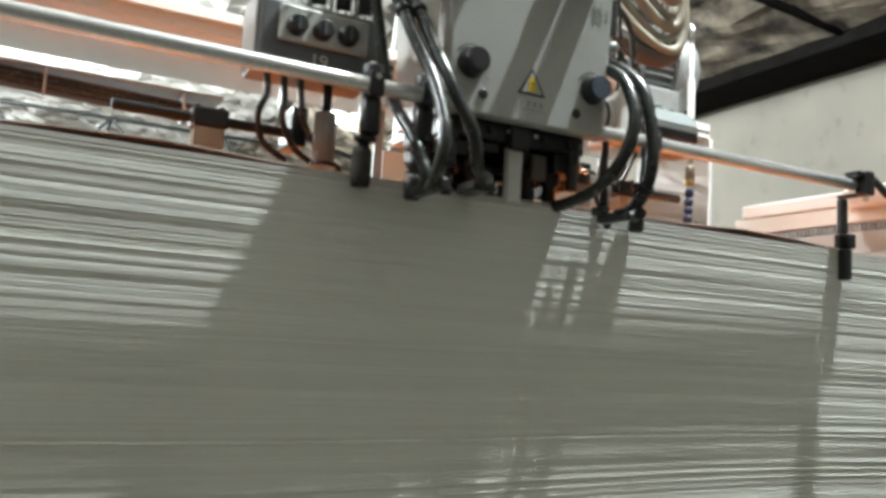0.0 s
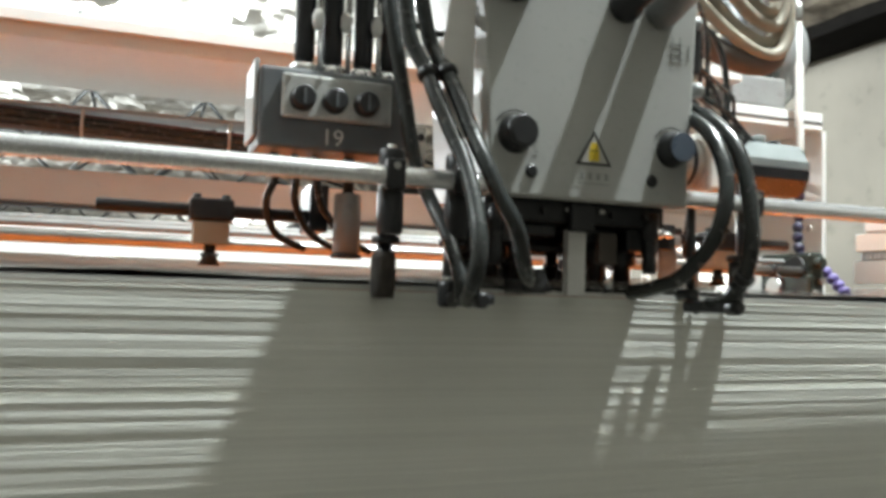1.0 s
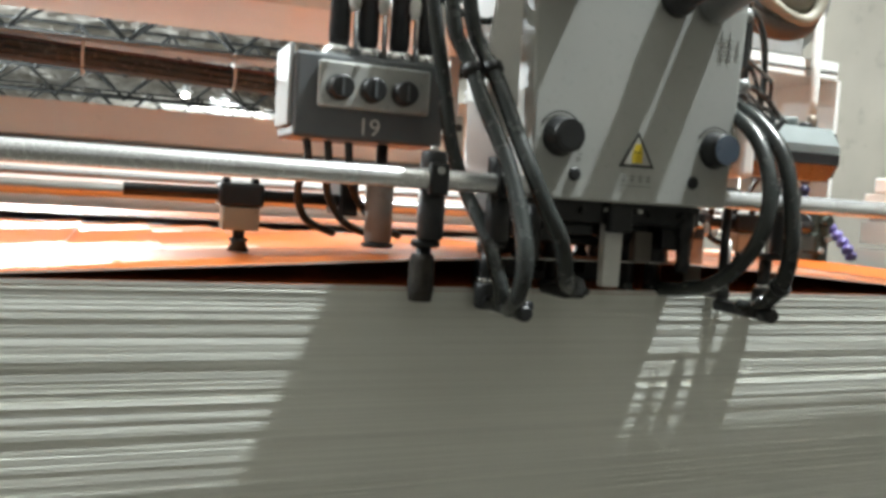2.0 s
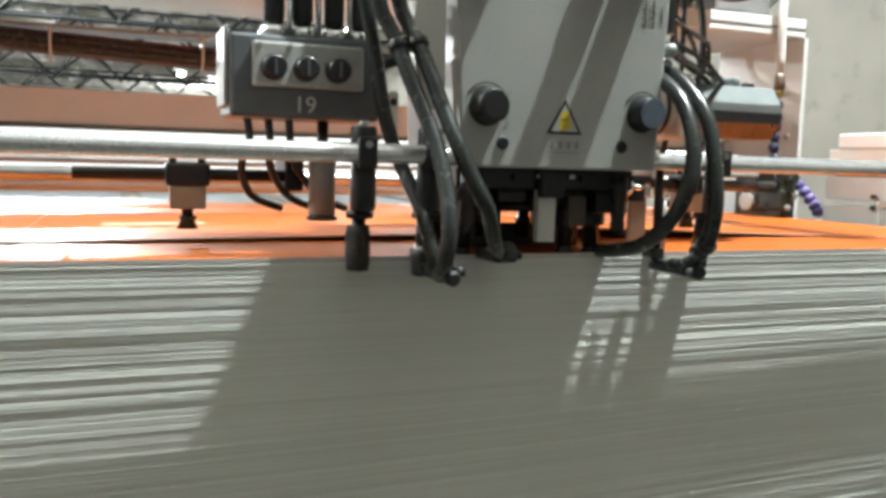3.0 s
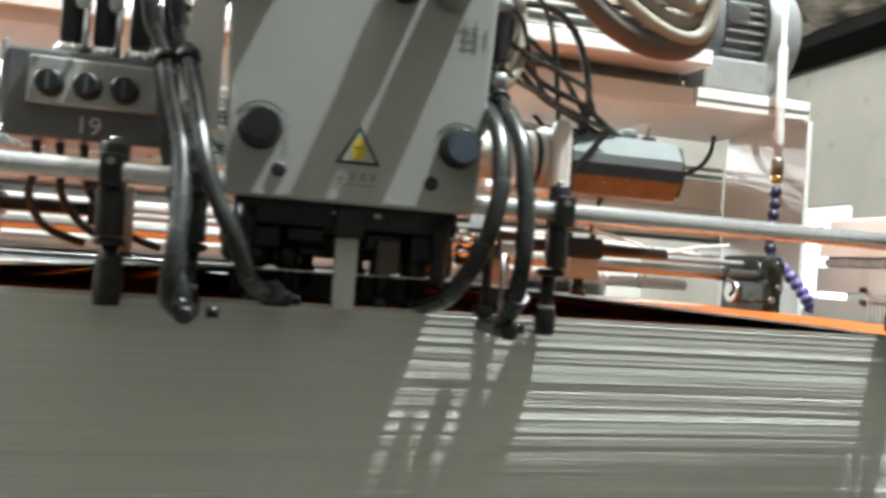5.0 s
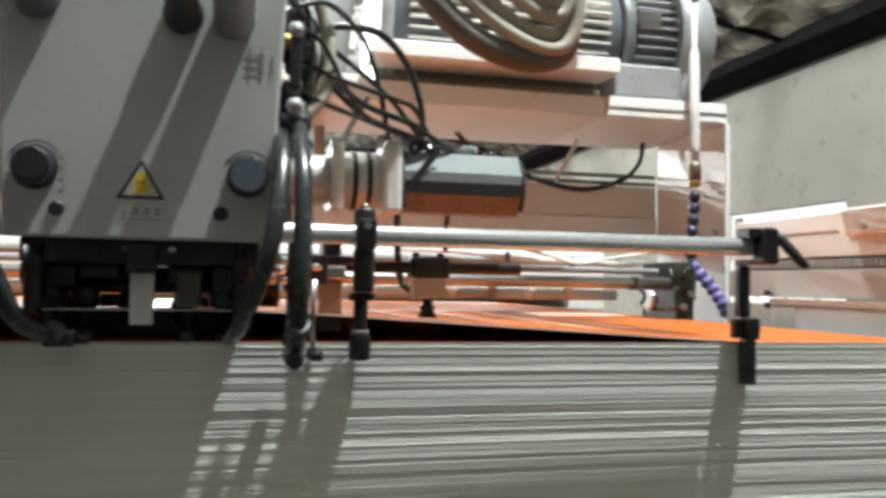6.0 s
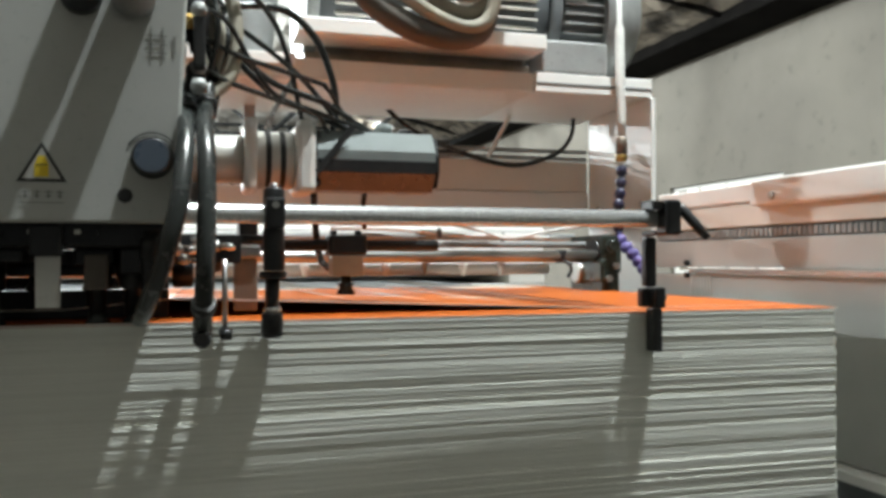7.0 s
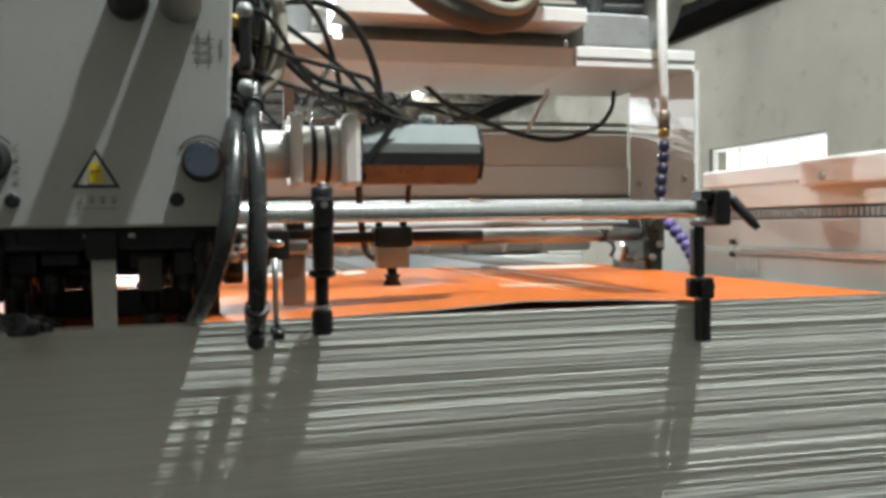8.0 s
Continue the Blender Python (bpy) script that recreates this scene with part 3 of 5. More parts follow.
hose = thing("suction_hose_coil", "beige and brown suction hoses hanging coiled from a rod", "hose")
part("rod", Shape().cyl((0.3, 0.37, 2.30), (0.799, 0.37, 2.335), 0.012, 12), BLACK_METAL, hose)
part("loop", Shape().tube([(0.33, 0.39, 2.30), (0.325, 0.39, 2.12), (0.345, 0.385, 2.0), (0.412, 0.38, 1.92), (0.475, 0.378, 1.88), (0.545, 0.378, 1.864), (0.6, 0.38, 1.88), (0.615, 0.385, 1.93), (0.612, 0.39, 2.05), (0.6, 0.39, 2.31)], 0.021, 14, 6), DARK_HOSE, hose, "dark brown hose")
OUTLINE = [(0.385, 2.0), (0.44, 1.945), (0.5, 1.903), (0.56, 1.88), (0.602, 1.888), (0.622, 1.93), (0.622, 2.0)]
for k in range(5):
    e, y = 1 - 0.19 * k, 0.368 - 0.006 * k + 0.012 * (k % 2)
    pts = [(0.35 + 0.022 * k, y, 2.30), (0.36 + 0.02 * k, y, 2.1)]
    pts += [(0.58 + (x - 0.58) * e + 0.003 * math.sin(5 * x + 2 * k), y + 0.006 * math.sin(9 * x + k), 2.02 + (z - 2.02) * e) for x, z in OUTLINE]
    pts += [(0.615 - 0.008 * k, y, 2.12), (0.61 - 0.012 * k, y, 2.315)]
    part("loop", Shape().tube(pts, 0.0118, 12, 6), PALE_HOSE, hose)

flex = thing("metal_flex_hose", "ribbed grey flexible duct beside the motor", "duct")
ring = []
for k in range(60):
    ring += [(k / 60, 0.05), ((k + 0.5) / 60, 0.058)]
part("duct", Shape().lathe((0.26, 1.02, 1.956), (0.33, 1.1, 2.6), ring + [(1, 0.05)], 20), MOTOR_GREY, flex)

# ---- air nozzle hanging from the beam ----
air = thing("air_nozzle", "white pipe with a brass joint and a jointed purple nozzle hose", "nozzle")
part("pipe", Shape().lathe((1.145, 0.9, 2.2), (1.15, 0.9, 1.80), [(0, 0.006), (0.3, 0.0065), (0.34, 0.0115), (0.9, 0.0115), (1, 0.009)], 16), WHITE_PLASTIC, air)
part("pipe_bend", Shape().tube([(1.145, 0.9, 2.19), (1.145, 0.91, 2.24), (1.13, 1.0, 2.27), (1.12, 1.1, 2.28)], 0.009, 10), STEEL, air)
part("joint", Shape().lathe((1.15, 0.9, 1.80), (1.15, 0.9, 1.757), [(0, 0.011), (0.2, 0.0145), (1, 0.0145)], 12), BROWN_STEEL, air, "dark screw joint")
part("ring", Shape().lathe((1.15, 0.9, 1.7565), (1.15, 0.9, 1.738), [(0, 0.012), (0.2, 0.0145), (0.8, 0.0145), (1, 0.01)], 12), BRASS, air, "pale brass ring")
beads = [(1.15, 0.9, 1.73), (1.149, 0.9, 1.70), (1.145, 0.895, 1.672), (1.138, 0.89, 1.645), (1.131, 0.885, 1.617), (1.127, 0.88, 1.59), (1.127, 0.87, 1.562)]
low = [(1.078, 0.79, 1.55), (1.086, 0.775, 1.534), (1.093, 0.76, 1.518), (1.1, 0.745, 1.502), (1.104, 0.73, 1.486), (1.107, 0.715, 1.47), (1.108, 0.7, 1.454), (1.107, 0.69, 1.44)]
for a, b in zip(beads, beads[1:]):
    part("link", Shape().lathe(a, b, [(0, 0.008), (0.25, 0.014), (0.6, 0.014), (0.95, 0.008)], 12), NAVY, air)
for a, b in zip(low, low[1:]):
    part("link", Shape().lathe(a, b, [(0, 0.009), (0.25, 0.015), (0.65, 0.015), (0.98, 0.009)], 12), PURPLE, air)
part("elbow", Shape().tube([beads[-1], (1.11, 0.84, 1.553), low[0]], 0.009, 10), NAVY, air)

# ---- side guard beside the pile ----
GX = 1.085
guard = thing("side_guard", "white sheet-metal side guard with a rail and cable chain slot", "machine guard", kind="")
part("lower_plate", Shape().span(GX, GX + 0.02, -0.62, 0.66, 1.19, 1.47, 0.002), BRUSHED, guard)
part("rail", Shape().span(GX - 0.012, GX + 0.004, -0.62, 0.5, 1.470, 1.482, 0.002), CHROME, guard)
part("upper_plate", Shape().span(GX + 0.004, GX + 0.022, -0.62, 0.66, 1.483, 1.535, 0.002), BRUSHED, guard)
part("slot_back", Shape().span(GX + 0.03, GX + 0.045, -0.62, 0.66, 1.53, 1.56), DARK_PAINT, guard)
for k in range(104):
    y = -0.6 + 0.012 * k
    part("chain_link", Shape().span(GX + 0.008, GX + 0.03, y, y + 0.0095, 1.537, 1.553, 0.002), MOTOR_GREY, guard)
part("mid_panel", Shape().span(GX + 0.008, GX + 0.026, -0.62, 0.66, 1.557, 1.598, 0.002), CREAM_PAINT, guard)
part("cover", Shape().span(GX - 0.012, GX + 0.04, -0.62, 0.31, 1.59, 1.636, 0.005), WHITE_PAINT, guard)
part("cover_end", Shape().span(GX + 0.002, GX + 0.04, 0.313, 0.63, 1.6, 1.634, 0.004), WHITE_PAINT, guard)
for y in (0.25, 0.0, -0.25):
    part("screw", Shape().cyl((GX - 0.012, y, 1.605), (GX - 0.016, y, 1.605), 0.007, 12, 0.001), STEEL, guard)
for z in (1.468, 1.492):
    part("bolt", Shape().cyl((GX - 0.001, 0.515, z), (GX - 0.008, 0.515, z), 0.006, 6), BLACK_METAL, guard)
part("foot_ledge", Shape().span(GX - 0.03, GX + 0.02, -0.62, 0.66, 1.172, 1.188, 0.002), WHITE_PAINT, guard)
part("under_plate", Shape().span(GX, GX + 0.02, -0.62, 0.66, 0.0, 1.17), DARK_PAINT, guard)
for k in range(7):
    y = 0.44 + 0.01 * k
    part("bristle", Shape().cyl((GX - 0.004, y, 1.465), (GX - 0.006, y - 0.006, 1.43), 0.0012, 5), WHITE_PLASTIC, guard)

# ---- rear guide bar with its end bracket ----
BAR_Y, BAR_Z = -0.006, 1.549
bar = thing("guide_bar", "polished round steel guide bar across the pile's rear", "bar")
part("tube", Shape().cyl((-1.35, BAR_Y - 0.01, BAR_Z), (0.6995, BAR_Y + 0.003, BAR_Z), 0.0106, 24, 0.002), BAR_STEEL, bar)
part("end_block", Shape().span(0.7, 0.721, -0.03, -0.002, 1.528, 1.572, 0.004), BLACK_METAL, bar)
part("clamp_ear", Shape().span(0.685, 0.6995, -0.022, 0.006, 1.5595, 1.571, 0.002), BLACK_METAL, bar)
part("lever", Shape().lathe((0.722, -0.016, 1.568), (0.75, -0.04, 1.524), [(0, 0.005), (0.2, 0.0068), (0.8, 0.0062), (1, 0.004)], 10), BLACK, bar)
part("arm", Shape().span(0.7, 0.716, 0.0205, 0.0345, 1.4635, 1.5275, 0.003), BLACK_METAL, bar)
part("bridge", Shape().span(0.701, 0.715, -0.0015, 0.0345, 1.528, 1.535, 0.002), BLACK_METAL, bar)
part("slide_block", Shape().span(0.694, 0.7055, 0.02, 0.0345, 1.437, 1.462, 0.003), BLACK_METAL, bar)
part("clamp_block", Shape().span(0.706, 0.7215, 0.008, 0.0345, 1.436, 1.463, 0.003), BLACK_METAL, bar)
part("stop_finger", Shape().span(0.707, 0.721, 0.016, 0.0345, 1.38, 1.4355, 0.002), BLACK, bar)
part("screw", Shape().cyl((0.7215, 0.022, 1.45), (0.728, 0.022, 1.45), 0.005, 8), STEEL, bar)


def rear_blower(x, y, brush=False):
    """A black cylinder clamped on the bar, with a thin plunger and a foot on the pile."""
    top = thing("plunger_cylinder", "black plunger cylinder clamped on the steel guide bar" if not brush else "black plunger cylinder with a round bristle foot",
                "cylinder", "plungers on the guide bar")
    r = 0.0118 if x > 0 else 0.014
    yb = BAR_Y + 0.006
    part("barrel", Shape().lathe((x, yb, 1.578), (x, yb, 1.487), [(0, r - 0.0015), (0.03, r), (0.3, r), (0.32, r - 0.001), (0.5, r - 0.001), (0.52, r), (0.97, r), (1, r - 0.0015)], 20), BLACK, top)
    part("clamp", Shape().span(x - 0.0105, x + 0.0105, BAR_Y - 0.0165, BAR_Y - 0.004, 1.533, 1.566, 0.003), BLACK_METAL, top)
    part("clamp_screw", Shape().cyl((x, BAR_Y - 0.0165, 1.558), (x, BAR_Y - 0.0185, 1.558), 0.004, 8), STEEL, top)
    part("cap_screw", Shape().cyl((x, yb, 1.578), (x, yb, 1.583), 0.005, 10), STEEL, top)
    part("collar", Shape().cyl((x, yb + 0.012, 1.4865), (x, yb + 0.012, 1.478), 0.0155, 18, 0.002), BLACK_METAL, top)
    part("plunger", Shape().cyl((x, y - 0.003, 1.478), (x, y, 1.445), 0.008, 14), BLACK, top)
    if brush:
        part("bristle_foot", Shape().lathe((x, y, 1.47), (x, y, 1.42), [(0, 0.0115), (0.15, 0.0135), (0.75, 0.014), (1, 0.012)], 18), FELT, top)
    else:
        part("ring", Shape().cyl((x, y, 1.446), (x, y, 1.441), 0.0105, 16, 0.001), CHROME, top, "bright chrome ring")
        part("foot", Shape().lathe((x, y, 1.441), (x, y, 1.412), [(0, 0.0105), (0.15, 0.012), (0.9, 0.012), (1, 0.009)], 16), BLACK, top)


rear_blower(0.229, 0.0215)
rear_blower(-0.232, 0.0185, True)
rear_blower(-0.156, 0.019)

# ---- feeder head ----
head = thing("feeder_head", "grey-painted sheet feeder head with black knobs and a warning sign", "feeder head")
HB, HT = 0.127, 0.138


def head_x(z):
    return HB + (HT - HB) * (z - 1.537) / 0.24


part("body", Shape().prism([(-head_x(1.537) + 0.004, 1.541), (head_x(1.537) - 0.004, 1.541), (head_x(1.84), 1.84), (-head_x(1.84), 1.84)], 0.003, 0.17), GREY_PAINT, head)
s = Shape()
s.prism([(-HB, 1.537), (HB, 1.537), (head_x(1.84), 1.84), (-head_x(1.84), 1.84)], -0.02, 0.0028)
bmesh.ops.bevel(s.bm, geom=list(s.bm.edges), offset=0.003, segments=2, affect="EDGES", profile=0.5)
part("front_cover", s, GREY_PAINT, head)
for x in (-0.098, 0.104):
    z = 1.604
    knob = part("knob", Shape().lathe((x, -0.021, z), (x, -0.043, z), [(0, 0.0215), (0.15, 0.019), (0.75, 0.0185), (0.95, 0.0178), (1, 0.017)], 28), BLACK, head, "round black plastic knob")
    part("knob_face", Shape().cyl((x, -0.0432, z), (x, -0.044, z), 0.0168 if x > 0 else 0.0135, 24), KNOB_SHEEN if x > 0 else BLACK, knob)
    arc = Shape()
    for k in range(14):
        a0, a1 = radians(40 + 8 * k), radians(40 + 8 * (k + 1))
        r0, r1 = 0.0255, 0.027
        arc.prism([(x + r * math.cos(a), z + r * math.sin(a)) for r, a in ((r0, a0), (r1, a0), (r1, a1), (r0, a1))], -0.0204, -0.0207)
    part("scale_arc", arc, INK, head)
    marks = Shape()
    for k in range(4):
        marks.span(x + 0.0235, x + 0.028, -0.0204, -0.0207, z - 0.018 + 0.011 * k, z - 0.0168 + 0.011 * k)
    part("scale_marks", marks, GREY_INK, head)
for x in (-0.0775, 0.0775):
    part("screw_hole", Shape().lathe((x, -0.0203, 1.565), (x, -0.0225, 1.565), [(0, 0.0078), (0.6, 0.0075), (1, 0.005)], 8), BLACK, head)


def triangle(r, cz):
    return [(r * math.cos(radians(a)), cz + r * math.sin(radians(a))) for a in (90, 210, 330)]


sign = part("warning_sign", Shape().prism(triangle(0.0268, 1.5905), -0.0203, -0.0208), INK, head, "yellow warning triangle with a black border")
part("yellow_field", Shape().prism(triangle(0.0205, 1.5905), -0.0209, -0.0212), PANEL_GREY, sign)
part("yellow_symbol", Shape().prism([(-0.0065, 1.582), (0.0065, 1.582), (0.0065, 1.594), (0.0035, 1.603), (-0.0035, 1.603), (-0.0065, 1.594)], -0.0213, -0.0216), YELLOW, sign)
part("symbol_line", Shape().prism([(-0.005, 1.5935), (0.005, 1.5935), (0.005, 1.5945), (-0.005, 1.5945)], -0.0217, -0.0219), INK, sign)
cap = Shape()
for k in range(4):
    x = -0.0185 + 0.0105 * k
    cap.span(x, x + 0.0075, -0.0204, -0.0207, 1.5665, 1.5675).span(x + 0.001, x + 0.0065, -0.0204, -0.0207, 1.5625, 1.5638).span(x + 0.003, x + 0.0044, -0.0204, -0.0207, 1.5605, 1.569)
cap.span(-0.021, 0.021, -0.0204, -0.0207, 1.556, 1.5568)
part("caption", cap, GREY_INK, head, "unreadable caption as small grey bars")
emb = Shape()
for k in range(3):
    emb.span(0.098, 0.118, -0.0204, -0.0207, 1.712 + 0.009 * k, 1.7135 + 0.009 * k)
for k in range(2):
    emb.span(0.102 + 0.011 * k, 0.1034 + 0.011 * k, -0.0204, -0.0207, 1.705, 1.74)
emb.span(0.124, 0.1265, -0.0204, -0.0207, 1.712, 1.731)
part("caption", emb, GREY_INK, head, "unreadable stencil mark as small grey bars")
part("handle_bar", Shape().lathe((0.036, -0.02, 1.765), (0.036, -0.19, 1.80), [(0, 0.02), (0.06, 0.02), (0.08, 0.0165), (0.97, 0.0165), (1, 0.014)], 20), BLACK, head, "dark round handle bar")
part("handle_bar", Shape().lathe((0.086, -0.02, 1.765), (0.086, -0.13, 1.80), [(0, 0.021), (0.9, 0.021), (1, 0.018)], 20), MOTOR_GREY, head, "grey round handle bar")
part("boss", Shape().lathe((-0.102, -0.021, 1.772), (-0.102, -0.06, 1.776), [(0, 0.022), (0.8, 0.021), (1, 0.017)], 20), DARK_PAINT, head)
# Unseen cap; its left front lip is added to cast the pile's shadow edge.
part("top_cap", Shape().span(-0.145, 0.145, -0.022, 0.175, 1.841, 1.855, 0.002).span(-0.145, -0.08, -0.075, -0.0225, 1.841, 1.855, 0.002), GREY_PAINT, head)
part("hanger", Shape().span(-0.05, 0.05, 0.03, 0.14, 1.856, 2.3, 0.003), GREY_PAINT, head)
# black mechanism under the head
part("lower_housing", Shape().span(-0.118, 0.118, 0.012, 0.155, 1.512, 1.5405, 0.004), BLACK_METAL, head)
# Unseen box added behind the body to shade the sheets below.
part("rear_housing", Shape().span(-0.06, 0.12, 0.171, 0.34, 1.56, 1.84, 0.004), GREY_PAINT, head)
for x0, x1, y0, z0 in ((-0.116, -0.068, 0.03, 1.488), (-0.062, -0.024, 0.02, 1.497), (0.022, 0.062, 0.034, 1.493), (0.07, 0.116, 0.018, 1.484)):
    part("guide_block", Shape().span(x0, x1, y0, 0.15, z0, 1.5115, 0.003), BLACK_METAL, head)
for x, z0 in ((-0.104, 1.462), (0.1, 1.458)):
    part("spring_post", Shape().lathe((x, 0.016, 1.53), (x, 0.016, z0), [(0, 0.011), (0.4, 0.011), (0.42, 0.008), (0.5, 0.0095), (0.58, 0.008), (0.66, 0.0095), (0.74, 0.008), (0.82, 0.0095), (1, 0.008)], 14), BLACK, head)
part("brown_block", Shape().span(0.034, 0.058, 0.02, 0.033, 1.468, 1.505, 0.002), DARK_HOSE, head, "worn brown metal block")
for x in (-0.085, -0.045, 0.045, 0.09):
    part("bolt", Shape().cyl((x, 0.0115, 1.526), (x, 0.006, 1.526), 0.0045, 6), BLACK_METAL, head)
for x, w in ((-0.095, 0.016), (-0.058, 0.013), (0.045, 0.014), (0.083, 0.017)):
    leg = part("suction_leg", Shape().lathe((x, 0.05, 1.497), (x, 0.05, 1.44), [(0, w), (0.5, w), (0.53, w * 0.62), (1, w * 0.62)], 16), BLACK_METAL, head)
    part("suction_cup", Shape().lathe((x, 0.05, 1.442), (x, 0.05, 1.431), [(0, 0.009), (0.4, 0.009), (1, 0.014)], 16), RUBBER, leg)
part("back_plate", Shape().span(-0.116, 0.116, 0.132, 0.142, 1.4805, 1.5115, 0.002), BLACK_METAL, head)
for x in (-0.09, -0.03, 0.03, 0.1):
    part("rear_strut", Shape().lathe((x, 0.137, 1.484), (x, 0.137, 1.445), [(0, 0.008), (0.3, 0.008), (0.34, 0.011), (0.5, 0.011), (0.55, 0.007), (1, 0.0065)], 12), BLACK_METAL, head)
for x, y, r in ((-0.112, 0.075, 0.019), (-0.07, 0.085, 0.015), (0.075, 0.08, 0.017)):
    part("vacuum_chamber", Shape().lathe((x, y, 1.512), (x, y, 1.47), [(0, r), (0.4, r), (0.55, r * 0.85), (0.8, r * 0.85), (1, r * 0.5)], 16), BLACK_METAL, head)
part("cross_bar", Shape().span(-0.115, 0.115, 0.085, 0.096, 1.482, 1.492, 0.002), BLACK_METAL, head)
# Black panels added under the head in place of shade on the sheets.
part("rear_comb", Shape().span(-0.116, 0.116, 0.14, 0.148, 1.4295, 1.464, 0.002), BLACK_METAL, head)
for x0, x1 in ((-0.113, -0.078), (-0.064, -0.036), (0.046, 0.066), (0.084, 0.116)):
    part("comb_tooth", Shape().span(x0, x1, 0.1405, 0.1475, 1.4645, 1.4795, 0.001), BLACK_METAL, head)
for x in (-0.022, 0.022):
    part("clip", Shape().span(x + 0.004, x + 0.011, 0.007, 0.0115, 1.526, 1.531, 0.001), WHITE_PLASTIC, head, "small white plastic clip")
part("foot_guide", Shape().span(-0.0155, 0.0155, 0.0, 0.0118, 1.503, 1.5365, 0.003), BLACK, head)
foot = part("presser_foot", Shape().prism([(-0.0118, 1.506), (0.0118, 1.506), (0.0112, 1.429), (-0.011, 1.429)], 0.014, 0.026), WHITE_PLASTIC, head, "white plastic presser foot")
part("motor_bracket", Shape().span(0.085, 0.16, 0.171, 0.2, 1.57, 1.69, 0.004), DARK_PAINT, head)
for z, r in ((1.80, 0.014), (1.72, 0.012)):
    part("air_valve", Shape().lathe((0.148, 0.04, z), (0.148, 0.04, z - 0.07), [(0, r * 0.6), (0.1, r), (0.8, r), (0.85, r * 0.6), (1, r * 0.5)], 14), BLACK, head)
for y, z in ((0.02, 1.76), (0.07, 1.70), (0.05, 1.64)):
    part("fitting", Shape().cyl((0.13, y, z), (0.152, y, z), 0.009, 8, 0.001), STEEL if z < 1.75 else BRASS, head)

carrier = thing("carrier_beam", "grey steel beam that carries the feeder head", "beam")
part("beam", Shape().span(-1.7, 0.14, 0.031, 0.13, 2.305, 2.4, 0.004), GREY_PAINT, carrier)
for x in (-1.66, 0.84):
    part("strut", Shape().span(x - 0.04, x + 0.04, 0.131 if x < 0 else 0.031, 1.3, 2.31, 2.39, 0.004), GREY_PAINT, carrier)
    part("upright", Shape().span(x - 0.04, x + 0.04, 1.22, 1.3, 1.953, 2.309, 0.004), GREY_PAINT, carrier)

part("solenoid", Shape().span(0.144, 0.157, -0.004, 0.016, 1.705, 1.762, 0.003), BLACK, head, "black solenoid valve")
part("solenoid", Shape().span(0.142, 0.156, 0.025, 0.045, 1.745, 1.80, 0.003), BLACK, head, "black solenoid valve")
for y, z in ((0.0, 1.775), (0.03, 1.72), (-0.005, 1.692)):
    part("fitting", Shape().lathe((0.15, y, z), (0.15, y, z - 0.016), [(0, 0.006), (0.4, 0.009), (0.6, 0.009), (1, 0.006)], 10), MOTOR_GREY, head)

# ---- valve block left of the head ----
block = thing("valve_block", "dark grey valve block with three black knobs and chalk number", "valve block")
part("body", Shape().span(-0.36, -0.185, 0.104, 0.2, 1.588, 1.682, 0.004), DARK_PAINT, block)
part("knob_plate", Shape().span(-0.336, -0.207, 0.093, 0.1035, 1.622, 1.673, 0.003), PLATE, block, "scratched grey plate")
for x in (-0.329, -0.2945, -0.2575, -0.214):
    for z in (1.627, 1.668):
        part("screw", Shape().cyl((x, 0.0929, z), (x, 0.0905, z), 0.0032, 8), STEEL, block)
for x in (-0.313, -0.276, -0.239):
    kn = part("knob", Shape().lathe((x, 0.0925, 1.644), (x, 0.076, 1.644), [(0, 0.0148), (0.2, 0.014), (0.85, 0.0135), (1, 0.011)], 20), BLACK, block)
    part("slot", Shape().box((x, 0.0752, 1.644), (0.003, 0.001, 0.018)), DARK_PAINT, kn)
font = bpy.data.curves.new("chalk_number", "FONT")
font.body, font.size, font.extrude = "19", 0.027, 0.0004
num = new("chalk_number", font)
num.matrix_world = pose(-0.288, 0.1028, 1.595, 90, 0, 0)
num.parent = block
font.materials.append(CHALK)
tagged(num, "white chalk number 19")
for x in (-0.305, -0.271, -0.233, -0.2):
    cy = part("valve_cylinder", Shape().lathe((x, 0.14, 1.698), (x, 0.14, 2.0), [(0, 0.011), (0.03, 0.0125), (0.34, 0.0125), (0.36, 0.011), (0.4, 0.0125), (1, 0.0125)], 18), GLOSS_BLACK, block)
    part("chrome_nut", Shape().lathe((x, 0.14, 1.682), (x, 0.14, 1.698), [(0, 0.015), (0.3, 0.0185), (0.7, 0.0175), (1, 0.0125)], 10), CHROME, cy)
    part("side_tube", Shape().cyl((x + 0.0165, 0.128, 1.684), (x + 0.0165, 0.128, 2.0), 0.0035, 10), CHROME, cy)
    part("elbow", Shape().lathe((x + 0.012, 0.122, 1.735), (x + 0.012, 0.122, 1.76), [(0, 0.004), (0.3, 0.007), (0.7, 0.007), (1, 0.004)], 10), WHITE_PLASTIC, cy)
part("side_plate", Shape().span(-0.366, -0.3605, 0.11, 0.19, 1.6, 1.69, 0.002), MOTOR_GREY, block)
link = thing("linkage_plate", "bright metal linkage plate with two holes beside the head", "plate")
part("plate", Shape().span(-0.178, -0.164, 0.09, 0.1, 1.555, 1.625, 0.003), WHITE_PLASTIC, link)
for z in (1.568, 1.612):
    part("hole", Shape().cyl((-0.171, 0.0895, z), (-0.171, 0.0885, z), 0.0045, 12), BLACK, link)
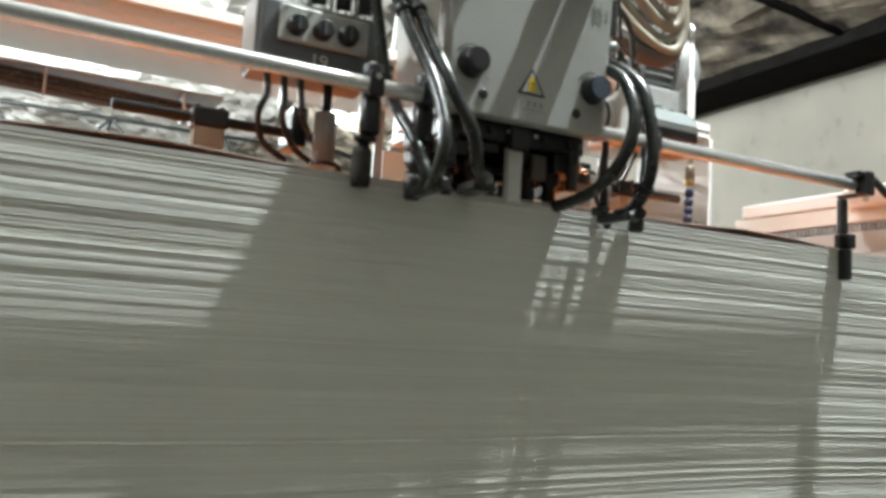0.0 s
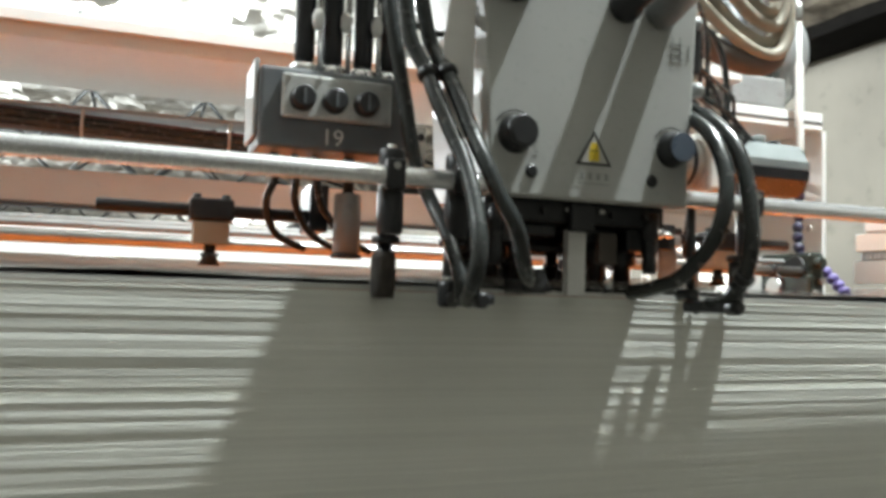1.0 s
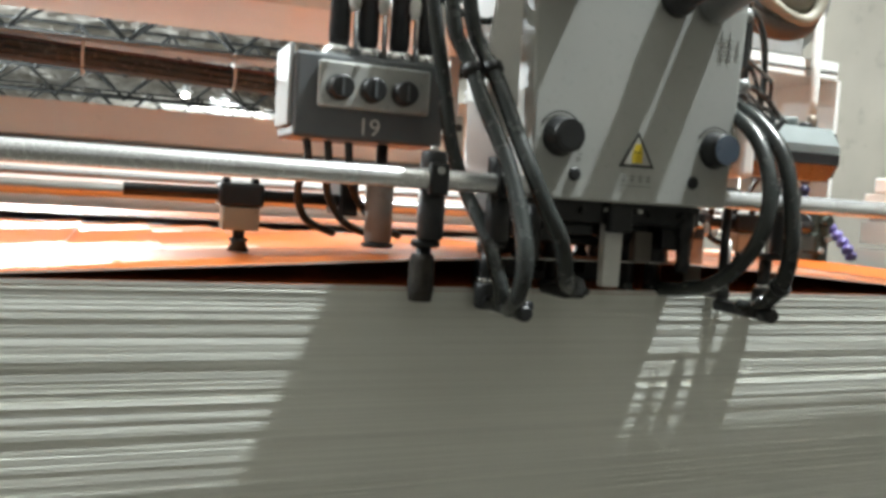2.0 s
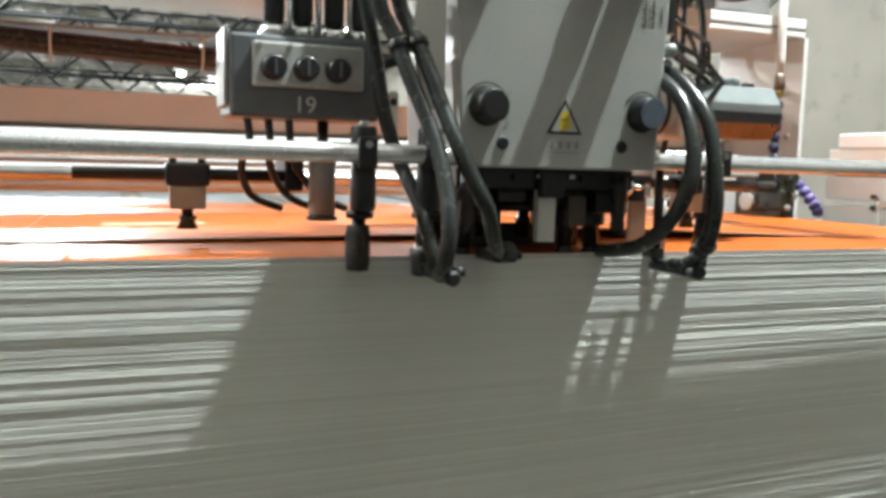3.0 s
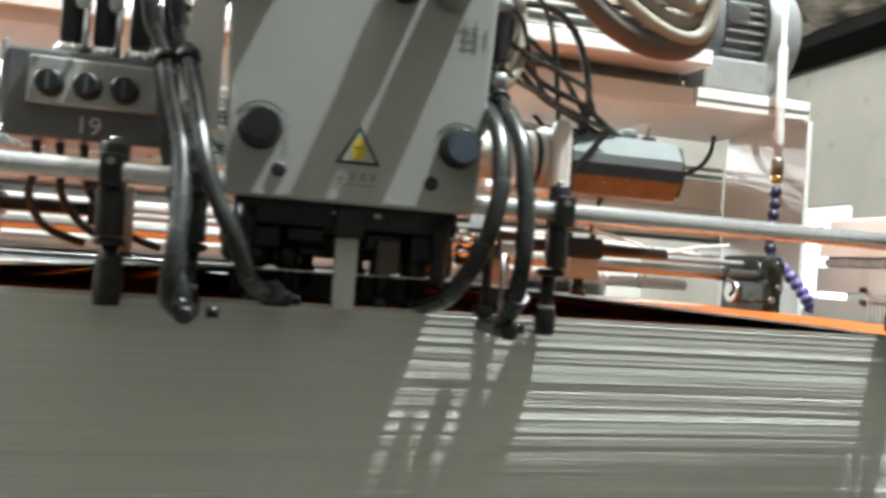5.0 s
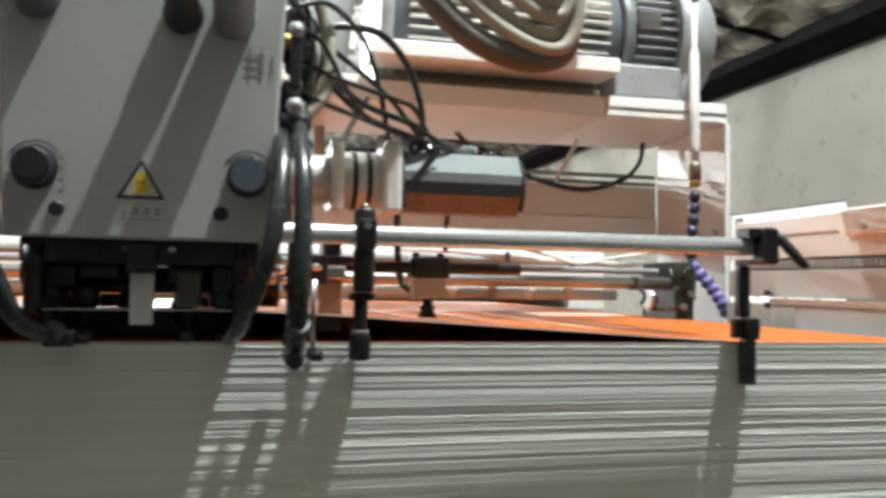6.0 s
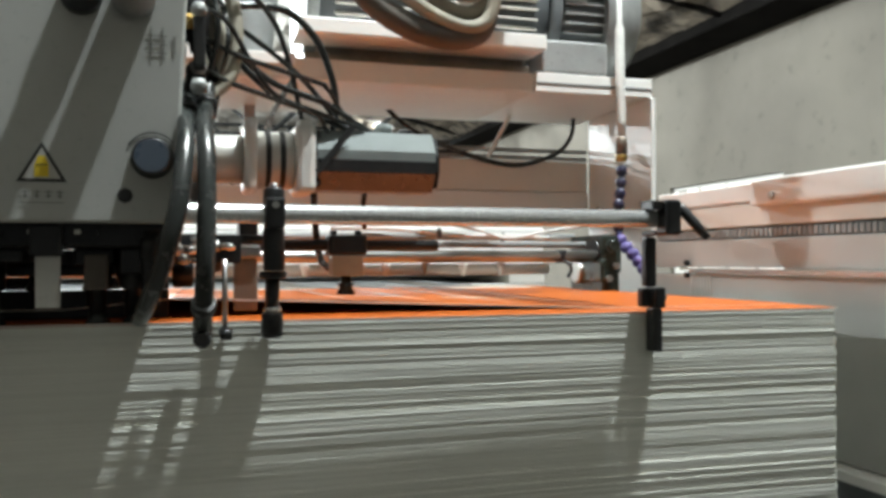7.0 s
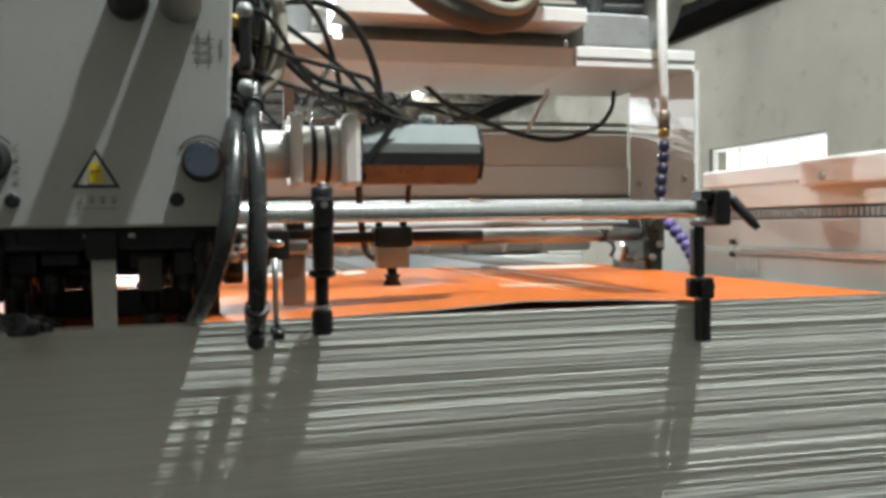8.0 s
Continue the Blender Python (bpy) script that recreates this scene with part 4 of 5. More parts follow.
part("upper_plate", Shape().prism([(-0.17, 1.6), (-0.139, 1.6), (-0.139, 1.9), (-0.152, 1.9), (-0.175, 1.69)], 0.004, 0.012), WHITE_PAINT, link)

# ---- hoses ----


def hose_thing(name, label, pts, r, mat, clamps=()):
    top = thing(name, label, "hose", "air hoses at the feeder head")
    part("tube", Shape().tube(pts, r, 12, 7), mat, top)
    for k in clamps:
        a, b = Vector(pts[k]), Vector(pts[k + 1])
        d = (b - a).normalized()
        part("hose_clamp", Shape().cyl(a - d * 0.005, a + d * 0.005, r + 0.003, 16, 0.001), BLACK_METAL, top)
    return top


hose_thing("air_hose", "glossy black air hose looping from head to blower bar",
           [(0.16, 0.05, 1.70), (0.158, 0.02, 1.668), (0.155, -0.03, 1.642), (0.157, -0.075, 1.595), (0.156, -0.098, 1.51), (0.154, -0.088, 1.455), (0.153, -0.055, 1.427), (0.152, -0.03, 1.424)], 0.0092, RUBBER, (1, 5))
hose_thing("air_hose", "glossy black air hose looping from head to blower bar",
           [(0.138, 0.05, 1.69), (0.137, 0.01, 1.66), (0.137, -0.05, 1.62), (0.132, -0.085, 1.56), (0.118, -0.085, 1.50), (0.10, -0.05, 1.455), (0.092, 0.0, 1.44), (0.088, 0.04, 1.436)], 0.0092, RUBBER, (1,))
hose_thing("supply_hose", "beige supply hose bending down to the hose clamps",
           [(0.165, 0.08, 1.86), (0.19, 0.07, 1.79), (0.188, 0.06, 1.72), (0.168, 0.05, 1.69), (0.16, 0.045, 1.685)], 0.0085, PALE_HOSE)
hose_thing("supply_hose", "beige supply hose bending down to the hose clamps",
           [(0.145, 0.09, 1.85), (0.162, 0.08, 1.78), (0.155, 0.07, 1.72), (0.14, 0.055, 1.69), (0.138, 0.048, 1.686)], 0.0065, PALE_HOSE)
hose_thing("air_hose", "glossy black air hose hanging in front of the valve block",
           [(-0.238, 0.02, 1.88), (-0.222, 0.02, 1.79), (-0.211, 0.020, 1.713), (-0.202, 0.015, 1.689), (-0.193, 0.005, 1.666), (-0.186, -0.010, 1.634), (-0.177, -0.025, 1.603), (-0.168, -0.045, 1.567), (-0.164, -0.070, 1.521), (-0.165, -0.090, 1.476), (-0.168, -0.085, 1.439), (-0.158, -0.045, 1.421)], 0.0088, RUBBER, (4,))
hose_thing("air_hose", "glossy black air hose hanging in front of the valve block",
           [(-0.215, 0.035, 1.88), (-0.2, 0.032, 1.79), (-0.186, 0.028, 1.717), (-0.178, 0.020, 1.692), (-0.172, 0.002, 1.669), (-0.164, -0.015, 1.638), (-0.155, -0.035, 1.598), (-0.146, -0.055, 1.562), (-0.133, -0.065, 1.528), (-0.115, -0.070, 1.493), (-0.099, -0.055, 1.456), (-0.075, -0.02, 1.441), (-0.07, 0.02, 1.437)], 0.0088, RUBBER, (4,))
hose_thing("air_hose", "glossy black air hose hanging in front of the valve block",
           [(-0.225, 0.09, 1.84), (-0.215, 0.075, 1.74), (-0.2, 0.07, 1.66), (-0.19, 0.06, 1.59), (-0.178, 0.04, 1.54), (-0.166, 0.0, 1.49), (-0.16, -0.03, 1.44), (-0.158, -0.02, 1.424)], 0.0085, RUBBER)
hose_thing("air_hose", "thin black tube curling between valve block and head",
           [(-0.24, 0.12, 1.80), (-0.2, 0.08, 1.75), (-0.16, 0.06, 1.73), (-0.14, 0.06, 1.75), (-0.135, 0.08, 1.82)], 0.004, RUBBER)
for x0, x1 in ((-0.31, -0.300), (-0.335, -0.345), (-0.285, -0.26)):
    hose_thing("air_hose", "short black tube under the valve block",
               [(x0, 0.15, 1.59), (x0 + 0.003, 0.15, 1.56), ((x0 + x1) / 2, 0.16, 1.53), (x1 + 0.02, 0.18, 1.495), (x1 + 0.06, 0.2, 1.478)], 0.0048, RUBBER)

for x, y0, y1 in ((0.153, -0.085, 0.012), (-0.154, -0.08, 0.03)):
    bl = thing("blower_bar", "black blower bar with a nozzle block at the pile's upper edge", "blower", "blower bars")
    part("bar", Shape().span(x - 0.009, x + 0.009, y0 + 0.02, y1, 1.414, 1.428, 0.004), BLACK_METAL, bl)
    part("nozzle_block", Shape().span(x - 0.009, x + 0.009, y1 - 0.012, y1 + 0.014, 1.4285, 1.442, 0.003), BLACK, bl)
    part("stem", Shape().cyl((x, y1 - 0.005, 1.438), (x, y1 - 0.005, 1.54), 0.0055, 14), BLACK_METAL, bl)
    part("screw", Shape().cyl((x + 0.018, y0 + 0.05, 1.422), (x + 0.03, y0 + 0.05, 1.422), 0.006, 10), BLACK_METAL, bl)
    part("end_ring", Shape().lathe((x, y0 + 0.02, 1.421), (x, y0, 1.421), [(0, 0.0085), (0.8, 0.0085), (1, 0.006)], 14), BLACK, bl)
    part("bright_tip", Shape().cyl((x - 0.004, y0 + 0.028, 1.4285), (x - 0.004, y0 + 0.028, 1.435), 0.005, 10), CHROME, bl)

tip = thing("blower_nozzle", "small black blower nozzle at the end of an air hose", "nozzle")
part("block", Shape().span(-0.086, -0.056, -0.028, 0.03, 1.43, 1.446, 0.004), BLACK_METAL, tip)
part("side_screw", Shape().cyl((-0.056, -0.012, 1.437), (-0.046, -0.012, 1.437), 0.005, 10), BLACK, tip)
part("collar", Shape().lathe((-0.074, -0.036, 1.446), (-0.073, -0.022, 1.442), [(0, 0.0105), (0.6, 0.0112), (1, 0.0095)], 14), BLACK, tip)

# ---- transfer suckers behind the head ----


def transfer_sucker(x, y, side, clear=True):
    top = thing("transfer_sucker", "black sucker holder with a beige block on a cross arm", "sucker", "transfer suckers")
    part("arm", Shape().cyl((x - 0.13, y, 1.519), (x + 0.13, y, 1.519), 0.0078, 14, 0.001), BLACK_METAL, top)
    part("holder", Shape().span(x - 0.026, x + 0.026, y - 0.02, y + 0.02, 1.505, 1.533, 0.004), BLACK_METAL, top)
    for e in (-0.017, 0.017):
        part("screw", Shape().cyl((x + e, y, 1.533), (x + e, y, 1.539), 0.005, 10), BLACK_METAL, top)
    part("block", Shape().span(x - 0.021, x + 0.021, y - 0.018, y + 0.018, 1.477, 1.5045, 0.002), SUCKER_BLOCK, top, "beige metal block")
    part("rubber_sucker", Shape().lathe((x, y, 1.477), (x, y, 1.452), [(0, 0.007), (0.35, 0.007), (0.4, 0.012), (0.6, 0.009), (1, 0.0135)], 16), RUBBER, top)
    part("support", Shape().span(x - side * 0.13 - 0.012, x - side * 0.13 + 0.012, y - 0.012, y + 0.06, 1.5, 1.56, 0.003), BLACK_METAL, top)
    return top


transfer_sucker(-0.40, 0.2, -1)
transfer_sucker(0.344, 0.2, 1)
can = thing("suction_cylinder", "satin grey vertical suction cylinder beside the plungers", "cylinder")
part("barrel", Shape().cyl((-0.243, 0.15, 1.472), (-0.243, 0.15, 1.545), 0.0165, 22, 0.002), MOTOR_GREY, can)
part("base_ring", Shape().cyl((-0.243, 0.15, 1.466), (-0.243, 0.15, 1.4715), 0.019, 22, 0.001), BLACK_METAL, can)
part("stem", Shape().cyl((-0.243, 0.15, 1.545), (-0.243, 0.15, 1.588), 0.007, 12), BLACK_METAL, can)
flap = thing("separator_plate", "brown-grey metal separator plate hanging over the pile edge", "plate")
part("plate", Shape().span(0.192, 0.221, 0.13, 0.136, 1.436, 1.5, 0.002), BROWN_STEEL, flap)
part("lug", Shape().span(0.185, 0.225, 0.125, 0.15, 1.5005, 1.518, 0.003), STEEL, flap)
part("hinge_rod", Shape().cyl((0.10, 0.15, 1.525), (0.24, 0.15, 1.525), 0.006, 12), BLACK_METAL, flap)
part("knuckle", Shape().cyl((0.15, 0.14, 1.5), (0.178, 0.14, 1.5), 0.016, 14, 0.003), BLACK_METAL, flap)
part("knuckle", Shape().cyl((0.12, 0.14, 1.485), (0.145, 0.14, 1.485), 0.02, 14, 0.003), BLACK_METAL, flap)
ball = thing("ball_knob", "small dark ball knob at the pile's edge", "knob")
part("ball", Shape().lathe((0.178, 0.028, 1.411), (0.178, 0.028, 1.427), [(0, 0.002), (0.25, 0.006), (0.5, 0.007), (0.75, 0.006), (1, 0.002)], 14), BLACK, ball)
part("pin", Shape().cyl((0.178, 0.028, 1.427), (0.178, 0.028, 1.5), 0.003, 8), STEEL, ball)

# ---- servo motor at the head's side ----
sy, sz = 0.17, 1.628
servo = thing("servo_motor", "servo motor with bright flanges and a grey and black housing", "motor")
part("gearbox", Shape().cyl((0.125, sy, sz), (0.205, sy, sz), 0.031, 26, 0.002), CAST, servo)
part("flange", Shape().box((0.213, sy, sz), (0.016, 0.086, 0.086), 0.006), WHITE_PAINT, servo, "bright cast flange")
part("coupling", Shape().cyl((0.221, sy, sz), (0.268, sy, sz), 0.037, 26, 0.002), CAST, servo)
for x in (0.232, 0.25):
    part("band", Shape().cyl((x, sy, sz), (x + 0.007, sy, sz), 0.0385, 26, 0.001), BLACK_METAL, servo)
part("flange", Shape().box((0.281, sy, sz), (0.026, 0.088, 0.088), 0.007), WHITE_PAINT, servo, "bright cast flange")
w = 0.039
# Lighter upper half: light on the top facets is put into its colour.
part("upper_housing", bar_x([(sy - w, sz), (sy + w, sz), (sy + w, sz + 0.012), (sy + 0.02, sz + w), (sy - 0.02, sz + w), (sy - w, sz + 0.012)], 0.296, 0.452), SERVO_GREY, servo, "upper housing, coloured grey-blue for the light on its facets")
part("lower_housing", bar_x([(sy - w, sz - 0.0005), (sy - w, sz - 0.016), (sy + w, sz - 0.016), (sy + w, sz - 0.0005)], 0.296, 0.452), GLOSS_BLACK, servo, "glossy black lower housing")
part("belly", bar_x([(sy - w, sz - 0.0164), (sy - 0.02, sz - w), (sy + 0.02, sz - w), (sy + w, sz - 0.0164)], 0.296, 0.452), BELLY, servo, "dark metal belly that mirrors the orange sheets")
for x in (0.213, 0.281):
    for y, z in ((sy - 0.03, sz + 0.043), (sy + 0.03, sz + 0.043)):
        part("flange_lug", Shape().box((x, y, z), (0.018, 0.018, 0.012), 0.003), WHITE_PAINT, servo)
for y, z in ((-0.032, 0.032), (-0.032, -0.032)):
    part("flange_bolt", Shape().cyl((0.294, sy + y, sz + z), (0.3, sy + y, sz + z), 0.005, 6), BLACK_METAL, servo)
part("end_cap", bar_x([(sy - w + 0.006, sz + 0.008), (sy - 0.022, sz + w - 0.006), (sy + 0.022, sz + w - 0.006), (sy + w - 0.006, sz + 0.008), (sy + w - 0.006, sz - 0.012), (sy + 0.022, sz - w + 0.006), (sy - 0.022, sz - w + 0.006), (sy - w + 0.006, sz - 0.012)], 0.4525, 0.459), GLOSS_BLACK, servo)
part("plug", Shape().cyl((0.39, sy, sz + w), (0.39, sy, sz + w + 0.014), 0.012, 14, 0.002), SERVO_GREY, servo)
part("plug", Shape().cyl((0.42, sy, sz + w), (0.42, sy, sz + w + 0.008), 0.010, 14, 0.002), BLACK, servo)
part("strap", Shape().box((0.318, sy - 0.0395, sz + 0.012), (0.008, 0.002, 0.075), 0, (0, 38, 0)), BLACK, servo)

# ---- cables ----


def cable(pts, r=0.0045, mat=RUBBER, label="black cable hanging in loops beside the feeder head"):
    return solid("cable", Shape().tube(pts, r, 8, 7), mat, label, "cable", "loose cables")


cable([(0.166, 0.080, 1.780), (0.189, 0.090, 1.801), (0.251, 0.110, 1.807), (0.292, 0.130, 1.781), (0.317, 0.150, 1.736), (0.324, 0.160, 1.694), (0.314, 0.165, 1.649)], 0.0048)
cable([(0.160, 0.080, 1.766), (0.189, 0.090, 1.750), (0.237, 0.110, 1.717), (0.303, 0.130, 1.699), (0.350, 0.150, 1.677), (0.388, 0.165, 1.660)], 0.0042)
cable([(0.160, 0.080, 1.759), (0.183, 0.100, 1.749), (0.238, 0.120, 1.705), (0.283, 0.140, 1.689), (0.328, 0.150, 1.672), (0.357, 0.165, 1.658)], 0.0042)
cable([(0.170, 0.080, 1.780), (0.203, 0.100, 1.774), (0.266, 0.120, 1.734), (0.301, 0.140, 1.704), (0.323, 0.155, 1.682)], 0.0034)
cable([(0.15, 0.08, 1.80), (0.16, 0.06, 1.745), (0.17, 0.05, 1.70), (0.165, 0.04, 1.66)], 0.004)
cable([(0.64, 1.25, 1.91), (0.665, 1.252, 1.885), (0.72, 1.254, 1.848), (0.868, 1.254, 1.79), (1.01, 1.254, 1.765), (1.128, 1.254, 1.797), (1.18, 1.254, 1.847), (1.19, 1.25, 1.91)], 0.0068)
cable([(0.993, 1.25, 1.91), (0.985, 1.252, 1.885), (0.95, 1.254, 1.822), (0.93, 1.254, 1.785)], 0.006, WHITE_PLASTIC, "thin white cord hanging under the beam")
cable([(0.36, 0.93, 1.905), (0.30, 0.8, 1.80), (0.27, 0.6, 1.72), (0.24, 0.4, 1.66), (0.23, 0.2, 1.67)], 0.006)
cable([(0.30, 0.2, 1.60), (0.305, 0.22, 1.55), (0.315, 0.24, 1.50), (0.33, 0.22, 1.485)], 0.005)
cable([(0.37, 0.2, 1.59), (0.372, 0.22, 1.57), (0.38, 0.25, 1.545)], 0.004)
cable([(0.15, 0.02, 1.80), (0.19, 0.05, 1.815), (0.235, 0.09, 1.79), (0.26, 0.12, 1.74), (0.275, 0.14, 1.685), (0.28, 0.15, 1.675)], 0.0035)
cable([(0.15, 0.01, 1.775), (0.18, 0.03, 1.765), (0.21, 0.07, 1.73), (0.24, 0.1, 1.70), (0.3, 0.13, 1.685), (0.36, 0.15, 1.67)], 0.003)
for k in range(9):
    y = 0.03 + 0.015 * k
    cable([(0.142, y, 1.84 - 0.006 * k), (0.165 + 0.004 * (k % 4), y + 0.01, 1.80 - 0.012 * (k % 3)), (0.17 + 0.006 * (k % 3), y, 1.75), (0.16 + 0.005 * (k % 2), y + 0.02, 1.70 - 0.006 * k)], 0.0035,
          (RUBBER, PALE_HOSE, RUBBER, DARK_PAINT)[k % 4])

def bent_tube(pts, r):
    """A thin tube with tight bends."""
    line = [pts[0]]
    for a, b, c in zip(pts, pts[1:], pts[2:]):
        a, b, c = Vector(a), Vector(b), Vector(c)
        line += [b + (a - b).normalized() * 0.012, b + (a - b).normalized() * 0.004 + (c - b).normalized() * 0.004, b + (c - b).normalized() * 0.012]
    return cable(line + [pts[-1]], r, RUBBER, "thin black tube bent down to the servo motor's plugs")


bent_tube([(0.15, 0.03, 1.748), (0.191, 0.05, 1.733), (0.305, 0.12, 1.719), (0.331, 0.15, 1.689), (0.36, 0.17, 1.672)], 0.0032)
bent_tube([(0.15, 0.03, 1.715), (0.181, 0.05, 1.702), (0.299, 0.13, 1.682), (0.318, 0.16, 1.655)], 0.0032)
for x, y, z, r in ((0.128, 0.06, 1.512, 0.009), (0.136, 0.1, 1.5, 0.008), (0.15, 0.1, 1.521, 0.007), (0.172, 0.1, 1.516, 0.008)):
    fit = thing("pipe_fitting", "small bright screw fitting behind the air hoses", "fitting", "fittings at the head")
    part("nut", Shape().cyl((x - 0.009, y, z), (x + 0.003, y, z), r, 6, 0.001), STEEL, fit)
    part("spigot", Shape().lathe((x + 0.003, y, z), (x + 0.02, y + 0.004, z - 0.002), [(0, r * 0.5), (0.5, r * 0.55), (0.6, r * 0.7), (1, r * 0.6)], 10), CHROME, fit)
solid("fitting_rail", Shape().span(0.117, 0.2, 0.104, 0.116, 1.495, 1.53, 0.002), BLACK_METAL, "black rail that holds the screw fittings beside the head", "rail")

# ---- the pile of sheets ----
pile = thing("sheet_pile", "tall pile of printed cardboard sheets, white edges out, orange on top", "paper pile")


def sag(x, z):
    """The layers' common waviness, which grows downwards."""
    d = (PILE_Z - z)
    return d * (0.02 * math.cos(2.1 * (x - 0.75)) - 0.006 * math.cos(4.3 * x + 1.0))


def layer_mesh(seed, z, thick):
    """A bundle of sheets: each a step of its own, 1 to 3 mm high, slid and leaning a little."""
    rnd = random.Random(seed)
    n = 30
    fine = z > 0.98
    steps, left = [], thick
    while left > 0.0001:
        h = min(left, rnd.uniform(0.0009, 0.0022) if fine else thick)
        if left - h < 0.001:
            h = left
        steps.append(h)
        left -= h
    waves = [(0.0003, rnd.uniform(0.7, 1.6), rnd.uniform(0, 6.28)), (0.00014, rnd.uniform(2.5, 5), rnd.uniform(0, 6.28))]
    lean = rnd.gauss(0.06, 0.05)
    rows, h0 = [], 0.0
    for h in steps:
        out = rnd.gauss(0, 0.0002)
        own = lean + rnd.gauss(0, 0.04)
        side = rnd.uniform(-0.00012, 0.00012)
        rows.append((h0 + 0.00012, out - own * h / 2, side))
        rows.append((h0 + h - 0.0001, out + own * h / 2, side))
        rows.append((h0 + h, out + own * h / 2 + 0.0003, side))
        h0 += h
    verts, faces = [], []
    m = len(rows) + 2
    for i in range(n + 1):
        x = -PILE_X + 2 * PILE_X * i / n
        w = sag(x, z)
        bow = sum(a * math.sin(f * x + p) for a, f, p in waves)
        verts.append((x, PILE_Y1 - PILE_Y0, w - 0.0004))
        verts.extend((x, y + bow + side * x, w + q) for q, y, side in rows)
        verts.append((x, PILE_Y1 - PILE_Y0, w + thick))
    for i in range(n):
        c, d = i * m, (i + 1) * m
        faces.extend((c + k, d + k, d + k + 1, c + k + 1) for k in range(m - 1))
    faces.append(tuple(range(m))[::-1])
    faces.append(tuple(n * m + k for k in range(m)))
    me = bpy.data.meshes.new("sheet_layer")
    me.from_pydata(verts, [], faces)
    me.materials.append(PAPER_EDGE)
    return me


rnd = random.Random(7)
z, count, drift = PILE_Z, 0, 0.0
coarse = {}
while z > 0.16:
    thick = rnd.choice((0.003, 0.004, 0.0055, 0.008)) if z > 0.98 else 0.011
    z -= thick
    if z > 0.98:
        me = layer_mesh(count, z, thick)
    else:
        key = rnd.randrange(6)
        if key not in coarse:
            coarse[key] = layer_mesh(1000 + key, 0.9, thick)
        me = coarse[key]
    ob = new("sheet_layer", me)
    ob.parent = pile
    drift = 0.6 * drift + rnd.gauss(0, 0.00023)
    out = drift + (rnd.choice((-0.0007, -0.0005, 0.0005, 0.0009)) if rnd.random() < 0.17 else 0)
    ob.location = (rnd.gauss(0, 0.0012), PILE_Y0 + out, z)
    count += 1
solid("base_sheet", Shape().span(-PILE_X, PILE_X, PILE_Y0 + 0.002, PILE_Y1, PILE_Z + 0.0001, PILE_Z + 0.0006), (PRINT,), "orange printed sheet lying on the pile", "sheet")
solid("pallet", Shape().span(-1.0, 1.0, 0.06, 1.04, 0.1, z - 0.002).span(-1.0, 1.0, 0.06, 1.04, 0, 0.02), BROWN_STEEL, "flat lifting platform under the sheet pile", "pallet")

# ---- the sheets that the head lifts and sends forward, each in stiff strips ----
EDGES = [-1.012, -0.85, -0.72, -0.6, -0.48, -0.36, -0.24, -0.12, 0.0, 0.12, 0.24, 0.36, 0.48, 0.6, 0.72, 0.85, 1.012]
STARTS = [-0.35, 1.01, 2.37, 3.73, 5.09, 6.45, 7.81]
STRIPS = []
for i in range(len(EDGES) - 1):
    b = bmesh.new()
    x0, x1 = EDGES[i] - 0.0002, EDGES[i + 1] + 0.0002
    v = [b.verts.new((x, y, q)) for q in (0, 0.0015) for y in (0.0, 0.35, 0.7, 1.0) for x in (x0, x1)]
    for k in range(3):
        a = 2 * k
        b.faces.new((v[a], v[a + 2], v[a + 3], v[a + 1])).material_index = 0
        b.faces.new((v[8 + a], v[8 + a + 1], v[8 + a + 3], v[8 + a + 2])).material_index = 1
        b.faces.new((v[a], v[8 + a], v[8 + a + 2], v[a + 2]))
        b.faces.new((v[a + 1], v[a + 3], v[8 + a + 3], v[8 + a + 1]))
    b.faces.new((v[0], v[1], v[9], v[8]))
    b.faces.new((v[6], v[14], v[15], v[7]))
    s = Shape()
    s.take(b)
    STRIPS.append(mesh_of("strip", s, (PAPER_WHITE, PRINT)))
SHEETS = []
for k, a in enumerate(STARTS):
    ob = thing("printed_sheet", "glossy orange printed sheet with a white edge, lifted off the pile", "sheet", "sheets leaving the pile")
    ob.location = (0, PILE_Y0 - 0.0005, PILE_Z + 0.0009 * (len(STARTS) - k))
    strips = []
    for me in STRIPS:
        p = new("strip", me)
        p.parent = ob
        strips.append(p)
    SHEETS.append((a, ob, strips))


def tent(x, h):
    d = abs(x)
    return h * max(0.0, 1 - max(0.0, d - 0.14) / 0.58)


def tail(x, h):
    """As tent, but lower where the sheet has already slid under the left-hand arm."""
    return tent(x, h) * (1.0 if x > 0 else 0.5)


def arch(x, h):
    d = abs(x)
    return h * math.sin(math.pi * (d - 0.26) / 0.5) ** 2 if 0.26 < d < 0.76 else 0.0


